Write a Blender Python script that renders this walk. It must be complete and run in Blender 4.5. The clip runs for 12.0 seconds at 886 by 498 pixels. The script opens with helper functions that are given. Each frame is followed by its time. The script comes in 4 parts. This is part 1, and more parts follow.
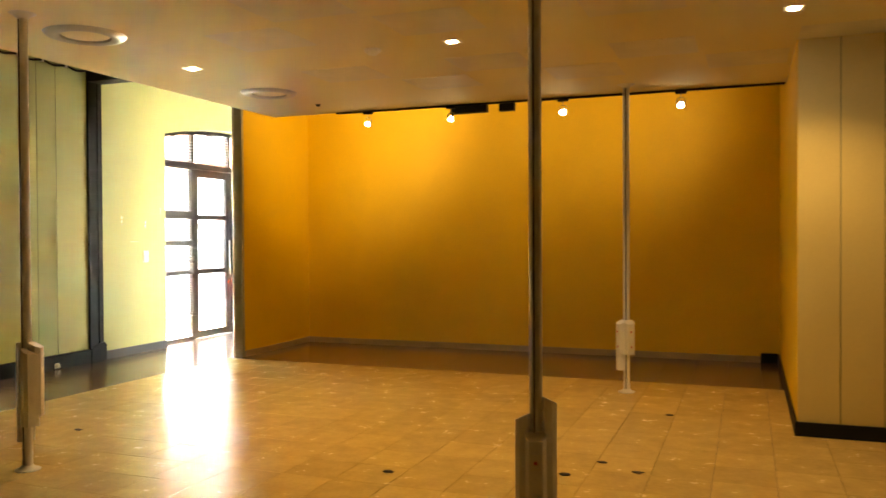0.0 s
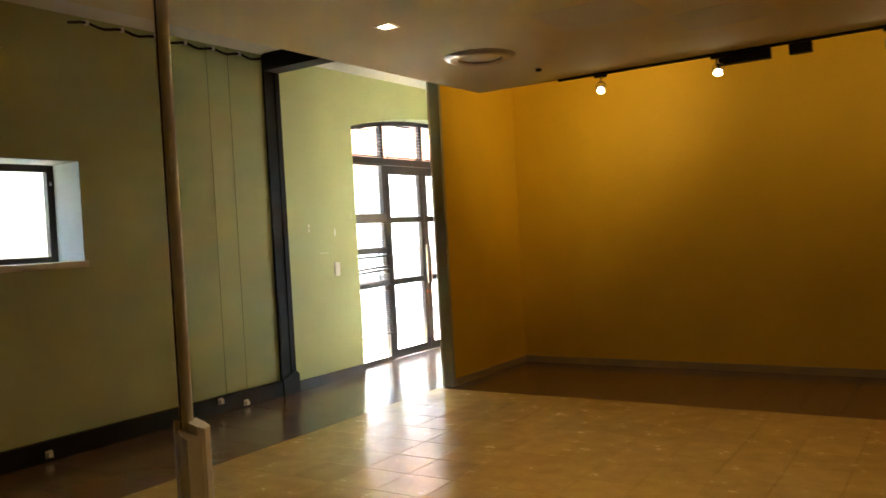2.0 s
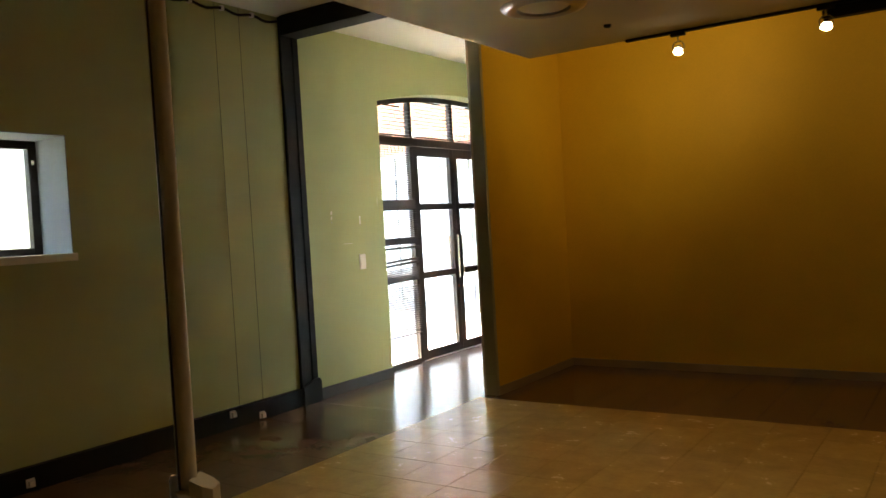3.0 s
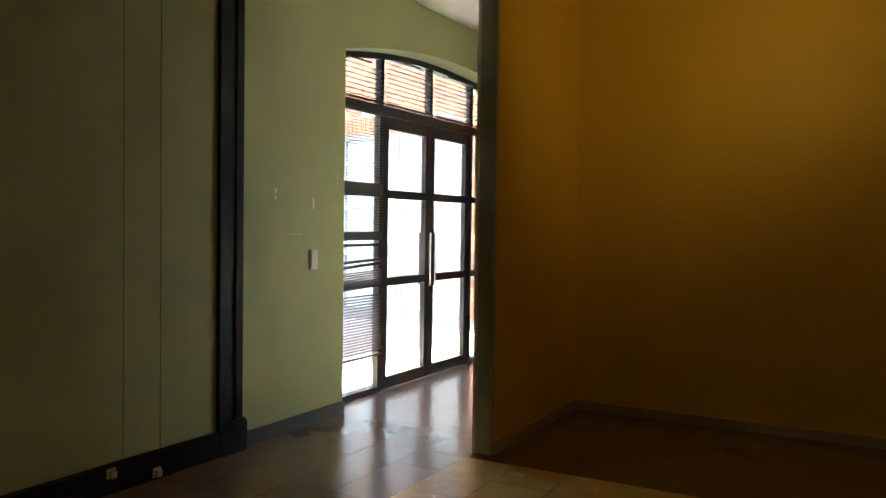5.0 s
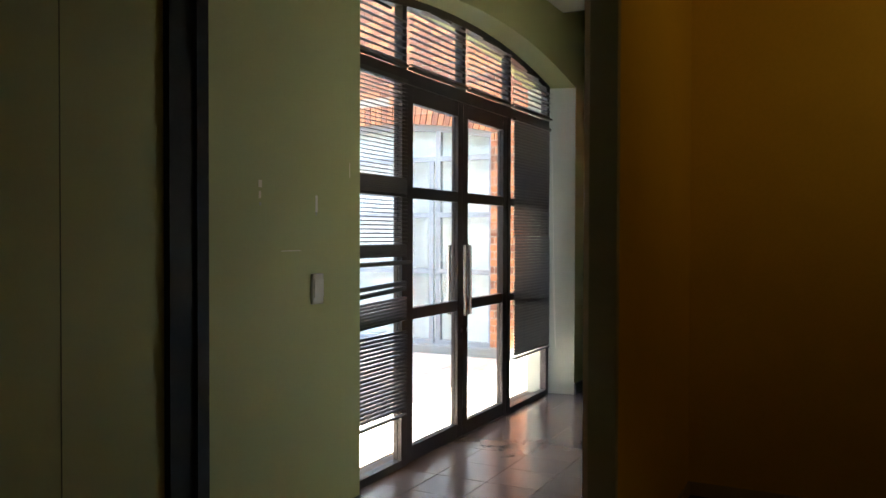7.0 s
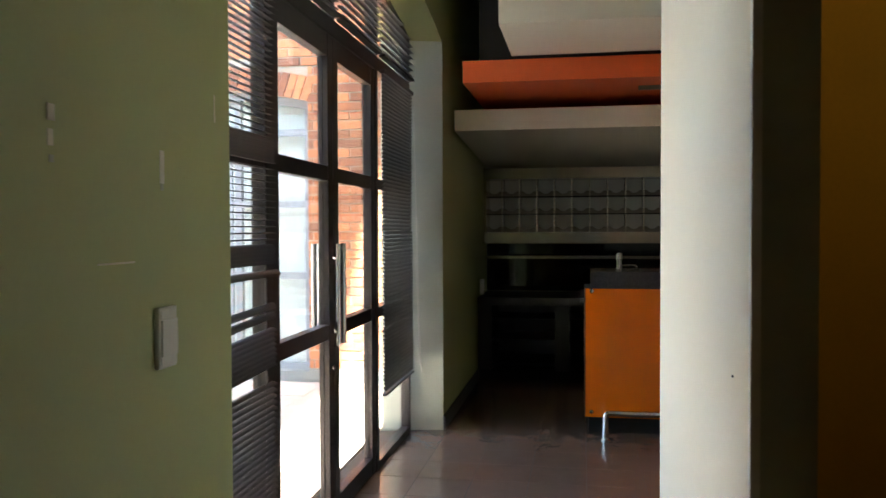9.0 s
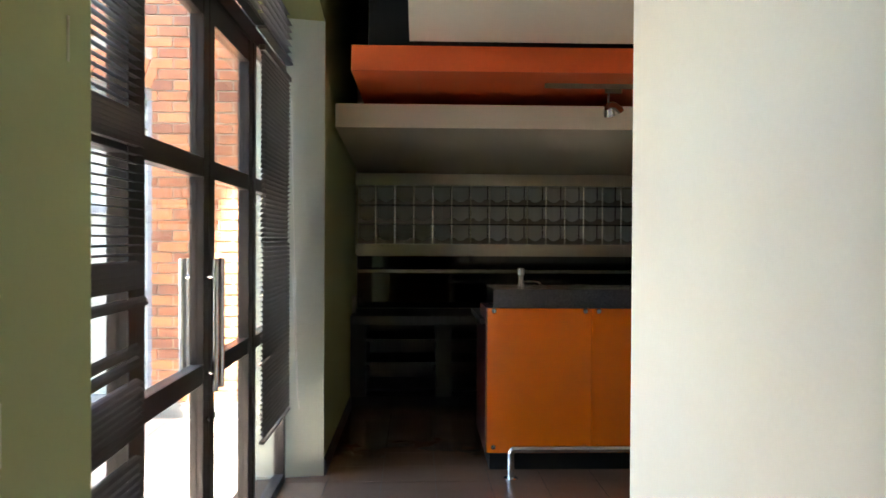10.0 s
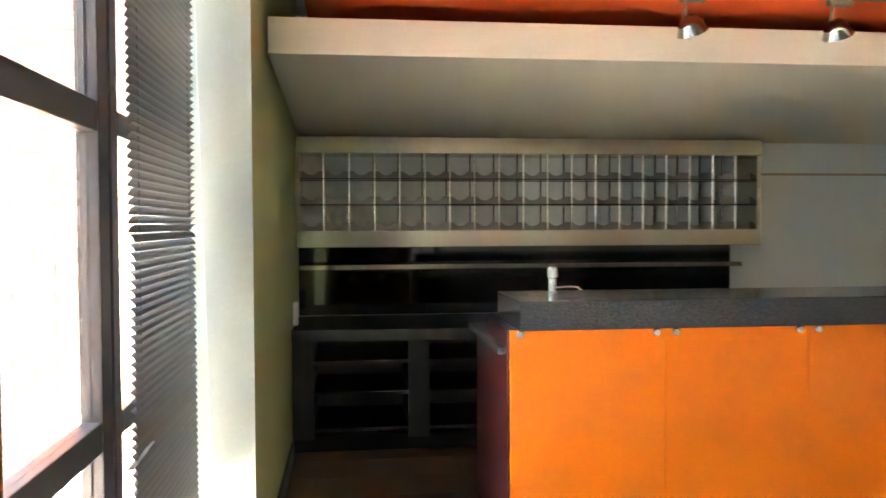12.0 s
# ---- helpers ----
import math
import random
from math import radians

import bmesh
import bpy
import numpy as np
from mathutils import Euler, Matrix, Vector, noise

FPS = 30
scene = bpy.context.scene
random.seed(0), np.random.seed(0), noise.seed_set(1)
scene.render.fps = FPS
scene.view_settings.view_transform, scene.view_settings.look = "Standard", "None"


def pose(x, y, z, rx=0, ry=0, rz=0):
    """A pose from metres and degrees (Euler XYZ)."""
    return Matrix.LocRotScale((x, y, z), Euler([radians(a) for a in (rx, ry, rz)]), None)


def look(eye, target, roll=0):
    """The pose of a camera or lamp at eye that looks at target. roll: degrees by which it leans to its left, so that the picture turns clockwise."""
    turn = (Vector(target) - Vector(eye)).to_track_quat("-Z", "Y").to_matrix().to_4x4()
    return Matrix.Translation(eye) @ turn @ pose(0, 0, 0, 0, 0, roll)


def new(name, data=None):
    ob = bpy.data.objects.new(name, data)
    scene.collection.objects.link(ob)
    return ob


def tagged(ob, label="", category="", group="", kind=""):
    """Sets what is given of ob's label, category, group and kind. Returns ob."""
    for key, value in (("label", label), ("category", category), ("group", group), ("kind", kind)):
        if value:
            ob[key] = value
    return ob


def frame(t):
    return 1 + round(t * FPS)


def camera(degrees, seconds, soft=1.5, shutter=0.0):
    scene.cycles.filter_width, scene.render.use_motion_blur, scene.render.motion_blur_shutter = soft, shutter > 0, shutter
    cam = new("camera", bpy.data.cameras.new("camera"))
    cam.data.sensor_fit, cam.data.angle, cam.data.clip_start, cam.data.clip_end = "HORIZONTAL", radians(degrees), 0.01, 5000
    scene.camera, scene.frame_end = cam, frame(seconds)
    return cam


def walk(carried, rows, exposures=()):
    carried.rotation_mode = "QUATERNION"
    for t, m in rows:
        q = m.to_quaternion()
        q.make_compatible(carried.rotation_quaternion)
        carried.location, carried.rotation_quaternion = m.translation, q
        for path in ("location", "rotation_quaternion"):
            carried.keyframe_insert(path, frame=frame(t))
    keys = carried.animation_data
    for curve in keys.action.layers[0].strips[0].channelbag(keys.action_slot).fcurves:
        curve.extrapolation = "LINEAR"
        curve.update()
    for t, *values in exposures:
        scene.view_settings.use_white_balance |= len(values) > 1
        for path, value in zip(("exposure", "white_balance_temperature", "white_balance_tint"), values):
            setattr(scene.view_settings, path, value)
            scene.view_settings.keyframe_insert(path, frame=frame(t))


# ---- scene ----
cam = camera(57.8, 12.0, shutter=0.4)
PATH = [
    (0, (6.741, -8.059, 1.344), (6.029, -6.19, 1.317), -0.3),
    (0.5, (6.488, -7.777, 1.373), (5.675, -5.951, 1.307), -1.2),
    (1, (6.117, -7.455, 1.394), (5.193, -5.683, 1.33), -1.4),
    (1.5, (5.855, -7.001, 1.401), (4.834, -5.282, 1.358), -1.2),
    (2, (5.508, -6.685, 1.453), (4.406, -5.016, 1.414), -3.2),
    (2.5, (5.032, -6.345, 1.499), (3.922, -4.682, 1.437), -4.2),
    (3, (4.772, -6.052, 1.444), (3.649, -4.398, 1.383), -3.3),
    (3.2, (4.56, -5.949, 1.491), (3.462, -4.279, 1.407), -2.6),
    (4.8, (3.6, -4.85, 1.412), (2.595, -3.122, 1.364), 0.8),
    (5, (3.468, -4.728, 1.397), (2.492, -2.983, 1.336), 0.8),
    (5.5, (3.181, -4.387, 1.399), (2.229, -2.628, 1.346), 1.2),
    (6, (2.833, -4.021, 1.414), (1.868, -2.269, 1.383), 0.9),
    (6.5, (2.535, -3.648, 1.412), (1.586, -1.887, 1.387), 0.8),
    (6.7, (2.402, -3.514, 1.4), (1.462, -1.748, 1.371), 0.5),
    (8.3, (1.288, -2.504, 1.387), (0.664, -0.605, 1.32), -0.2),
    (8.5, (1.174, -2.364, 1.385), (0.651, -0.434, 1.326), -0.3),
    (9, (0.936, -2.041, 1.389), (0.596, -0.071, 1.338), -0.2),
    (9.5, (0.696, -1.679, 1.383), (0.564, 0.316, 1.34), 0.4),
    (10, (0.537, -1.345, 1.395), (0.604, 0.654, 1.37), 0.3),
    (10.5, (0.428, -0.947, 1.379), (0.61, 1.045, 1.363), 0.1),
    (11, (0.369, -0.577, 1.389), (0.648, 1.403, 1.346), 1.0),
    (11.5, (0.363, -0.054, 1.392), (0.677, 1.92, 1.332), 0.0),
    (12, (0.351, 0.382, 1.399), (0.582, 2.368, 1.335), -0.2),
]
walk(cam, [(t, look(eye, target, roll)) for t, eye, target, roll in PATH], exposures=[(0.0, 7.8, 7800, 10), (1.0, 7.05, 7500, 10), (2.5, 6.2, 7000, 10), (3.2, 5.65, 6900, 10), (4.8, 5.0, 6600, 10), (5.5, 4.9, 6500, 10), (6.7, 4.08, 6500, 10), (8.3, 4.0, 6500, 10),
    (9.0, 4.1, 6500, 10), (10.5, 4.6, 6500, 10), (11.0, 5.1, 6500, 10), (12.0, 6.5, 6500, 10)])

# ---- daylight ----
SUN_EL, SUN_DIR = 55.0, Vector((-0.005, 0.57, -0.82)).normalized()
world = bpy.data.worlds.new("sky")
scene.world = world
world.use_nodes = True
wn = world.node_tree.nodes
sky = wn.new("ShaderNodeTexSky")
sky.sky_type, sky.sun_disc = "NISHITA", False
sky.sun_elevation, sky.sun_rotation = radians(SUN_EL), radians(190)
world.node_tree.links.new(sky.outputs[0], wn["Background"].inputs[0])
wn["Background"].inputs[1].default_value = 0.15
sun = new("sun", bpy.data.lights.new("sun", "SUN"))
sun.data.energy, sun.data.angle, sun.data.color = 5.0, radians(0.53), (1.0, 0.96, 0.91)
sun.matrix_world = look((-4, -6, 9), Vector((-4, -6, 9)) + SUN_DIR)


# ---- materials ----
def mat(name, color, rough=0.5, metal=0.0, var=0.12, scale=3.0, grain=60.0, bump=0.1, dist=0.002, coat=0.0, spec=0.5, stretch=(1, 1, 1), rand=0.0, stain=0.0, tint=None):
    """Procedural surface: base colour varied at two scales, fine relief, roughness that follows the wear."""
    m = bpy.data.materials.new(name)
    m.use_nodes = True
    nt = m.node_tree
    n, l = nt.nodes, nt.links
    b = n["Principled BSDF"]
    b.inputs["Metallic"].default_value = metal
    b.inputs["Coat Weight"].default_value = coat
    b.inputs["Coat Roughness"].default_value = 0.08
    b.inputs["Specular IOR Level"].default_value = spec
    tc, mp = n.new("ShaderNodeTexCoord"), n.new("ShaderNodeMapping")
    geo = n.new("ShaderNodeNewGeometry")
    mp.inputs["Scale"].default_value = stretch
    l.new(geo.outputs["Position"], mp.inputs[0])
    big, small = n.new("ShaderNodeTexNoise"), n.new("ShaderNodeTexNoise")
    for t, s, d in ((big, scale, 4), (small, grain, 6)):
        t.inputs["Scale"].default_value, t.inputs["Detail"].default_value = s, d
        l.new(mp.outputs[0], t.inputs["Vector"])
    mix = n.new("ShaderNodeMath")
    mix.operation = "MULTIPLY_ADD"
    l.new(big.outputs[0], mix.inputs[0])
    mix.inputs[1].default_value = 0.65
    sc = n.new("ShaderNodeMath")
    sc.operation = "MULTIPLY"
    l.new(small.outputs[0], sc.inputs[0])
    sc.inputs[1].default_value = 0.35
    l.new(sc.outputs[0], mix.inputs[2])
    last = mix.outputs[0]
    if rand:
        oi = n.new("ShaderNodeObjectInfo")
        isl = n.new("ShaderNodeMath")
        isl.operation = "ADD"
        l.new(oi.outputs["Random"], isl.inputs[0])
        l.new(geo.outputs["Random Per Island"], isl.inputs[1])
        fr = n.new("ShaderNodeMath")
        fr.operation = "FRACT"
        l.new(isl.outputs[0], fr.inputs[0])
        ra = n.new("ShaderNodeMath")
        ra.operation = "MULTIPLY_ADD"
        l.new(fr.outputs[0], ra.inputs[0])
        ra.inputs[1].default_value = rand
        l.new(last, ra.inputs[2])
        sub = n.new("ShaderNodeMath")
        sub.operation = "SUBTRACT"
        l.new(ra.outputs[0], sub.inputs[0])
        sub.inputs[1].default_value = rand / 2
        last = sub.outputs[0]
    ramp = n.new("ShaderNodeValToRGB")
    c = Vector(color)
    t2 = Vector(tint) if tint else c
    ramp.color_ramp.elements[0].position, ramp.color_ramp.elements[1].position = 0.28, 0.72
    ramp.color_ramp.elements[0].color = (*(t2 * (1 - var)), 1)
    ramp.color_ramp.elements[1].color = (*[min(v, 0.95) for v in c * (1 + var)], 1)
    l.new(last, ramp.inputs[0])
    out = ramp.outputs[0]
    if stain:
        st = n.new("ShaderNodeTexNoise")
        st.inputs["Scale"].default_value, st.inputs["Detail"].default_value = 1.7, 8
        l.new(geo.outputs["Position"], st.inputs["Vector"])
        sr = n.new("ShaderNodeValToRGB")
        sr.color_ramp.elements[0].position, sr.color_ramp.elements[1].position = 0.58, 0.72
        l.new(st.outputs[0], sr.inputs[0])
        sm = n.new("ShaderNodeMix")
        sm.data_type = "RGBA"
        sf = n.new("ShaderNodeMath")
        sf.operation = "MULTIPLY"
        sf.inputs[1].default_value = stain
        l.new(sr.outputs[0], sf.inputs[0])
        l.new(sf.outputs[0], sm.inputs["Factor"])
        l.new(out, sm.inputs["A"])
        sm.inputs["B"].default_value = (*(c * 0.5), 1)
        out = sm.outputs["Result"]
    l.new(out, b.inputs["Base Color"])
    rr = n.new("ShaderNodeMapRange")
    rr.inputs["To Min"].default_value, rr.inputs["To Max"].default_value = max(rough * 0.8, 0.02), min(rough * 1.2, 1)
    l.new(mix.outputs[0], rr.inputs["Value"])
    l.new(rr.outputs[0], b.inputs["Roughness"])
    if bump:
        bp = n.new("ShaderNodeBump")
        bp.inputs["Strength"].default_value, bp.inputs["Distance"].default_value = bump, dist
        l.new(small.outputs[0], bp.inputs["Height"])
        l.new(bp.outputs[0], b.inputs["Normal"])
    return m


def glass_mat(name, color=(1, 1, 1), rough=0.0, gloss=0.09):
    """Thin clear pane: straight-through light with a faint mirror on top."""
    m = bpy.data.materials.new(name)
    m.use_nodes = True
    n, l = m.node_tree.nodes, m.node_tree.links
    n.remove(n["Principled BSDF"])
    tr, gl, mx, fr = n.new("ShaderNodeBsdfTransparent"), n.new("ShaderNodeBsdfGlossy"), n.new("ShaderNodeMixShader"), n.new("ShaderNodeLayerWeight")
    pw, ma = n.new("ShaderNodeMath"), n.new("ShaderNodeMath")
    pw.operation, ma.operation = "POWER", "MULTIPLY_ADD"
    tr.inputs[0].default_value = (*color, 1)
    gl.inputs["Roughness"].default_value = rough
    fr.inputs[0].default_value = 0.5
    pw.inputs[1].default_value, ma.inputs[1].default_value, ma.inputs[2].default_value = 4.0, 0.5, 0.03
    l.new(fr.outputs["Facing"], pw.inputs[0])
    l.new(pw.outputs[0], ma.inputs[0])
    l.new(ma.outputs[0], mx.inputs[0])
    l.new(tr.outputs[0], mx.inputs[1])
    l.new(gl.outputs[0], mx.inputs[2])
    l.new(mx.outputs[0], n["Material Output"].inputs[0])
    return m


def lamp_mat(name, color, strength):
    m = bpy.data.materials.new(name)
    m.use_nodes = True
    b = m.node_tree.nodes["Principled BSDF"]
    b.inputs["Emission Color"].default_value, b.inputs["Emission Strength"].default_value = (*color, 1), strength
    return m


GREEN = mat("green_wall_paint", (0.43, 0.455, 0.205), 0.55, var=0.05, scale=1.2, bump=0.08, stain=0.06)
YELLOW = mat("yellow_wall_paint", (0.80, 0.555, 0.055), 0.6, var=0.08, scale=1.6, bump=0.1, stain=0.09)
CREAM = mat("cream_wall_paint", (0.76, 0.70, 0.555), 0.55, var=0.04, scale=1.4, bump=0.07, stain=0.04)
PALEYELLOW = mat("pale_yellow_wall_paint", (0.76, 0.62, 0.27), 0.55, var=0.05, scale=1.2, bump=0.07, stain=0.05)
BARWALL = mat("pale_grey_wall_paint", (0.76, 0.78, 0.74), 0.55, var=0.04, scale=1.4, bump=0.07, stain=0.04)
TAUPE = mat("taupe_bounce_absorber", (0.12, 0.105, 0.08), 0.6, var=0.06)
REVEAL = mat("daylit_reveal_plaster", (0.54, 0.57, 0.49), 0.6, var=0.05, stain=0.05)
WINREVEAL = mat("sky_tinted_reveal_plaster", (0.28, 0.31, 0.345), 0.6, var=0.09, scale=4, stain=0.12)
EDGE = mat("grey_green_edge_paint", (0.42, 0.44, 0.34), 0.5, var=0.08)
WHITE = mat("white_ceiling_paint", (0.78, 0.76, 0.70), 0.7, var=0.03, scale=1.0, bump=0.05)
CEIL = mat("eggshell_ceiling_paint", (0.71, 0.63, 0.40), 0.8, var=0.03, scale=0.8, bump=0.03)
GRILLE = mat("perforated_ceiling_tile", (0.66, 0.62, 0.52), 0.7, var=0.12, grain=180, bump=0.3)
BLACKPAINT = mat("black_steel_paint", (0.010, 0.010, 0.011), 0.5, var=0.3, scale=4, bump=0.15, spec=0.2)
DARKGREY = mat("dark_grey_skirting", (0.035, 0.037, 0.042), 0.4, var=0.2)
PALESKIRT = mat("pale_grey_skirting", (0.44, 0.37, 0.24), 0.5, var=0.1)
JOINT = mat("olive_joint_filler", (0.10, 0.10, 0.055), 0.7, var=0.2)
GROUT = mat("floor_grout", (0.10, 0.075, 0.05), 0.85, var=0.25, grain=150, bump=0.3)
CREAMTILE = mat("cream_ceramic_tile", (0.60, 0.43, 0.165), 0.26, var=0.16, scale=7, grain=40, bump=0.05, rand=0.22, stain=0.18)
BROWNTILE = mat("brown_ceramic_tile", (0.19, 0.118, 0.08), 0.2, var=0.1, scale=5, grain=50, bump=0.04, rand=0.10, stain=0.05, spec=0.9)
ALU = mat("dark_bronze_aluminium", (0.045, 0.036, 0.034), 0.35, metal=0.3, var=0.15, bump=0.05)
SLAT = mat("dark_brown_blind_slat", (0.08, 0.072, 0.069), 0.4, var=0.2, grain=90, rand=0.25)
RINGMETAL = mat("satin_ring_metal", (0.36, 0.33, 0.27), 0.3, metal=0.6, var=0.06, bump=0.0)
TRACKGREY = mat("olive_grey_track_enamel", (0.20, 0.18, 0.13), 0.45, var=0.08, bump=0.03)
REFLECTOR = mat("dark_chrome_reflector", (0.34, 0.33, 0.33), 0.12, metal=1.0, var=0.08, bump=0.0)
STEEL = mat("brushed_stainless_steel", (0.43, 0.40, 0.33), 0.19, metal=1.0, var=0.03, scale=3, grain=60, stretch=(0.02, 1, 8), bump=0.02)
DULLSTEEL = mat("dull_dark_steel", (0.31, 0.29, 0.25), 0.42, metal=0.9, var=0.1, scale=4, bump=0.03)
TAPCHROME = mat("bright_chrome", (0.80, 0.80, 0.79), 0.2, metal=0.92, var=0.04, bump=0.0)
CHROME = mat("polished_chrome", (0.72, 0.72, 0.72), 0.1, metal=1.0, var=0.05, bump=0.0)
POLE = mat("satin_aluminium_pole", (0.72, 0.72, 0.71), 0.42, metal=0.0, var=0.1, stretch=(1, 1, 0.1), bump=0.05)
BOXGREY = mat("grey_outlet_housing", (0.74, 0.74, 0.74), 0.45, metal=0.0, var=0.1, bump=0.06)
PLASTIC = mat("white_plastic", (0.74, 0.72, 0.66), 0.35, var=0.05, bump=0.03)
BEAD = mat("white_enamel_bead", (0.88, 0.87, 0.82), 0.3, var=0.03, bump=0.0)
REDPLASTIC = mat("red_plastic", (0.5, 0.05, 0.04), 0.4)
ORANGE = mat("orange_back_painted_glass", (0.80, 0.168, 0.004), 0.14, var=0.012, scale=1.5, bump=0.0, coat=0.25, spec=0.35)
ORANGEPAINT = mat("orange_bulkhead_paint", (0.72, 0.115, 0.02), 0.5, var=0.06, bump=0.06)
GRANITE = mat("black_granite", (0.04, 0.04, 0.042), 0.14, var=0.92, scale=150, grain=320, bump=0.04)
BLACKGLOSS = mat("black_glass_splashback", (0.010, 0.009, 0.010), 0.06, var=0.2, bump=0.0)
BARDARK = mat("charcoal_cabinet_laminate", (0.012, 0.0115, 0.0125), 0.4, var=0.2)
CHARCOALTOP = mat("charcoal_worktop_laminate", (0.07, 0.072, 0.075), 0.3, var=0.15, grain=120)
MAROON = mat("maroon_cabinet_laminate", (0.05, 0.008, 0.008), 0.35, var=0.2)
DARKCEIL = mat("black_ceiling_surface", (0.012, 0.012, 0.012), 0.8, var=0.2)
BRICK = mat("orange_red_brick", (0.46, 0.17, 0.075), 0.85, var=0.3, scale=9, grain=120, bump=0.5, dist=0.004, rand=0.55, tint=(0.36, 0.15, 0.09))
MORTAR = mat("pale_mortar", (0.42, 0.36, 0.29), 0.95, var=0.2, grain=140, bump=0.5)
PAVER = mat("terracotta_paver", (0.58, 0.48, 0.40), 0.8, var=0.15, scale=5, bump=0.3, rand=0.3)
GREYFRAME = mat("grey_window_frame", (0.30, 0.31, 0.33), 0.4, var=0.1)
GLARESHEET = mat("white_glare_sheet", (0.85, 0.84, 0.82), 0.8, var=0.03)
CONCRETE = mat("grey_concrete_plinth", (0.32, 0.31, 0.29), 0.9, var=0.2, bump=0.4)
PALEPLASTER = mat("pale_render", (0.55, 0.58, 0.62), 0.9, var=0.08, bump=0.3)
GROUND = mat("courtyard_ground", (0.30, 0.25, 0.20), 0.9, var=0.2, bump=0.3)
GLASS = glass_mat("clear_glass", (0.93, 0.95, 0.94))
DEBRIS = mat("dark_debris", (0.05, 0.035, 0.02), 0.9, var=0.3)
BULB = lamp_mat("halogen_bulb", (1.0, 0.86, 0.6), 1.2)


# ---- mesh helpers ----
def quads(bm, pts, faces):
    vs = [bm.verts.new(p) for p in pts]
    for f in faces:
        bm.faces.new([vs[i] for i in f])


def box(bm, x0, x1, y0, y1, z0, z1):
    p = [(x, y, z) for z in (z0, z1) for y in (y0, y1) for x in (x0, x1)]
    quads(bm, p, [(0, 2, 3, 1), (4, 5, 7, 6), (0, 1, 5, 4), (2, 6, 7, 3), (0, 4, 6, 2), (1, 3, 7, 5)])
    return bm


def boxes(*bs, bevel=0.0):
    bm = bmesh.new()
    for b in bs:
        box(bm, *b)
    if bevel:
        bmesh.ops.bevel(bm, geom=bm.edges[:], offset=bevel, segments=2, affect="EDGES", profile=0.6)
    return bm


def tube(path, r, seg=14, closed=False):
    """A round bar along a path of points."""
    bm = bmesh.new()
    path = [Vector(p) for p in path]
    rings = []
    for i, p in enumerate(path):
        d = (path[min(i + 1, len(path) - 1)] - path[max(i - 1, 0)]).normalized()
        u = d.orthogonal().normalized() if not rings else (uprev - d * uprev.dot(d)).normalized()
        uprev = u
        v = d.cross(u)
        rings.append([bm.verts.new(p + r * (math.cos(a) * u + math.sin(a) * v)) for a in (2 * math.pi * k / seg for k in range(seg))])
    for a, b in zip(rings, rings[1:]):
        for k in range(seg):
            bm.faces.new((a[k], a[(k + 1) % seg], b[(k + 1) % seg], b[k]))
    bm.faces.new(rings[0][::-1])
    bm.faces.new(rings[-1])
    bmesh.ops.recalc_face_normals(bm, faces=bm.faces[:])
    return bm


def lathe(profile, centre=(0, 0, 0), seg=32, axis="z"):
    """A turned shape from (radius, height) pairs."""
    bm = bmesh.new()
    rings = []
    for r, h in profile:
        rings.append([bm.verts.new((r * math.cos(2 * math.pi * k / seg), r * math.sin(2 * math.pi * k / seg), h)) for k in range(seg)])
    for a, b in zip(rings, rings[1:]):
        for k in range(seg):
            bm.faces.new((a[k], a[(k + 1) % seg], b[(k + 1) % seg], b[k]))
    if profile[0][0] > 1e-4:
        bm.faces.new(rings[0][::-1])
    if profile[-1][0] > 1e-4:
        bm.faces.new(rings[-1])
    bmesh.ops.remove_doubles(bm, verts=bm.verts[:], dist=1e-5)
    bmesh.ops.recalc_face_normals(bm, faces=bm.faces[:])
    if axis == "y":
        bmesh.ops.rotate(bm, verts=bm.verts[:], matrix=Matrix.Rotation(radians(90), 3, "X"))
    if axis == "x":
        bmesh.ops.rotate(bm, verts=bm.verts[:], matrix=Matrix.Rotation(radians(90), 3, "Y"))
    bmesh.ops.translate(bm, verts=bm.verts[:], vec=centre)
    return bm


def prism(outline, lo, hi, axis="x"):
    """An outline of (a, b) pairs pushed along an axis: x takes (y, z), y takes (x, z), z takes (x, y)."""
    bm = bmesh.new()
    put = {"x": lambda a, b, h: (h, a, b), "y": lambda a, b, h: (a, h, b), "z": lambda a, b, h: (a, b, h)}[axis]
    r0 = [bm.verts.new(put(a, b, lo)) for a, b in outline]
    r1 = [bm.verts.new(put(a, b, hi)) for a, b in outline]
    n = len(outline)
    for k in range(n):
        bm.faces.new((r0[k], r0[(k + 1) % n], r1[(k + 1) % n], r1[k]))
    bm.faces.new(r0[::-1])
    bm.faces.new(r1)
    bmesh.ops.recalc_face_normals(bm, faces=bm.faces[:])
    return bm


def mesh_of(name, bm, material, smooth=False):
    me = bpy.data.meshes.new(name)
    bm.to_mesh(me)
    bm.free()
    me.materials.append(material)
    if smooth:
        me.shade_smooth()
        me.set_sharp_from_angle(angle=radians(40))
    return me


def part(name, bm, material, parent=None, label="", smooth=False, kind=""):
    ob = new(name, mesh_of(name, bm, material, smooth))
    if parent is not None:
        ob.parent = parent
        ob.matrix_parent_inverse = parent.matrix_basis.inverted()
    return tagged(ob, label=label, kind=kind)


def thing(name, label, category, group="", kind="", at=(0, 0, 0)):
    ob = new(name)
    ob.location = at
    ob.empty_display_size = 0.1
    return tagged(ob, label, category, group, kind)


def structure(name, bm, material, label, category):
    return tagged(part(name, bm, material), label, category, kind="structure")

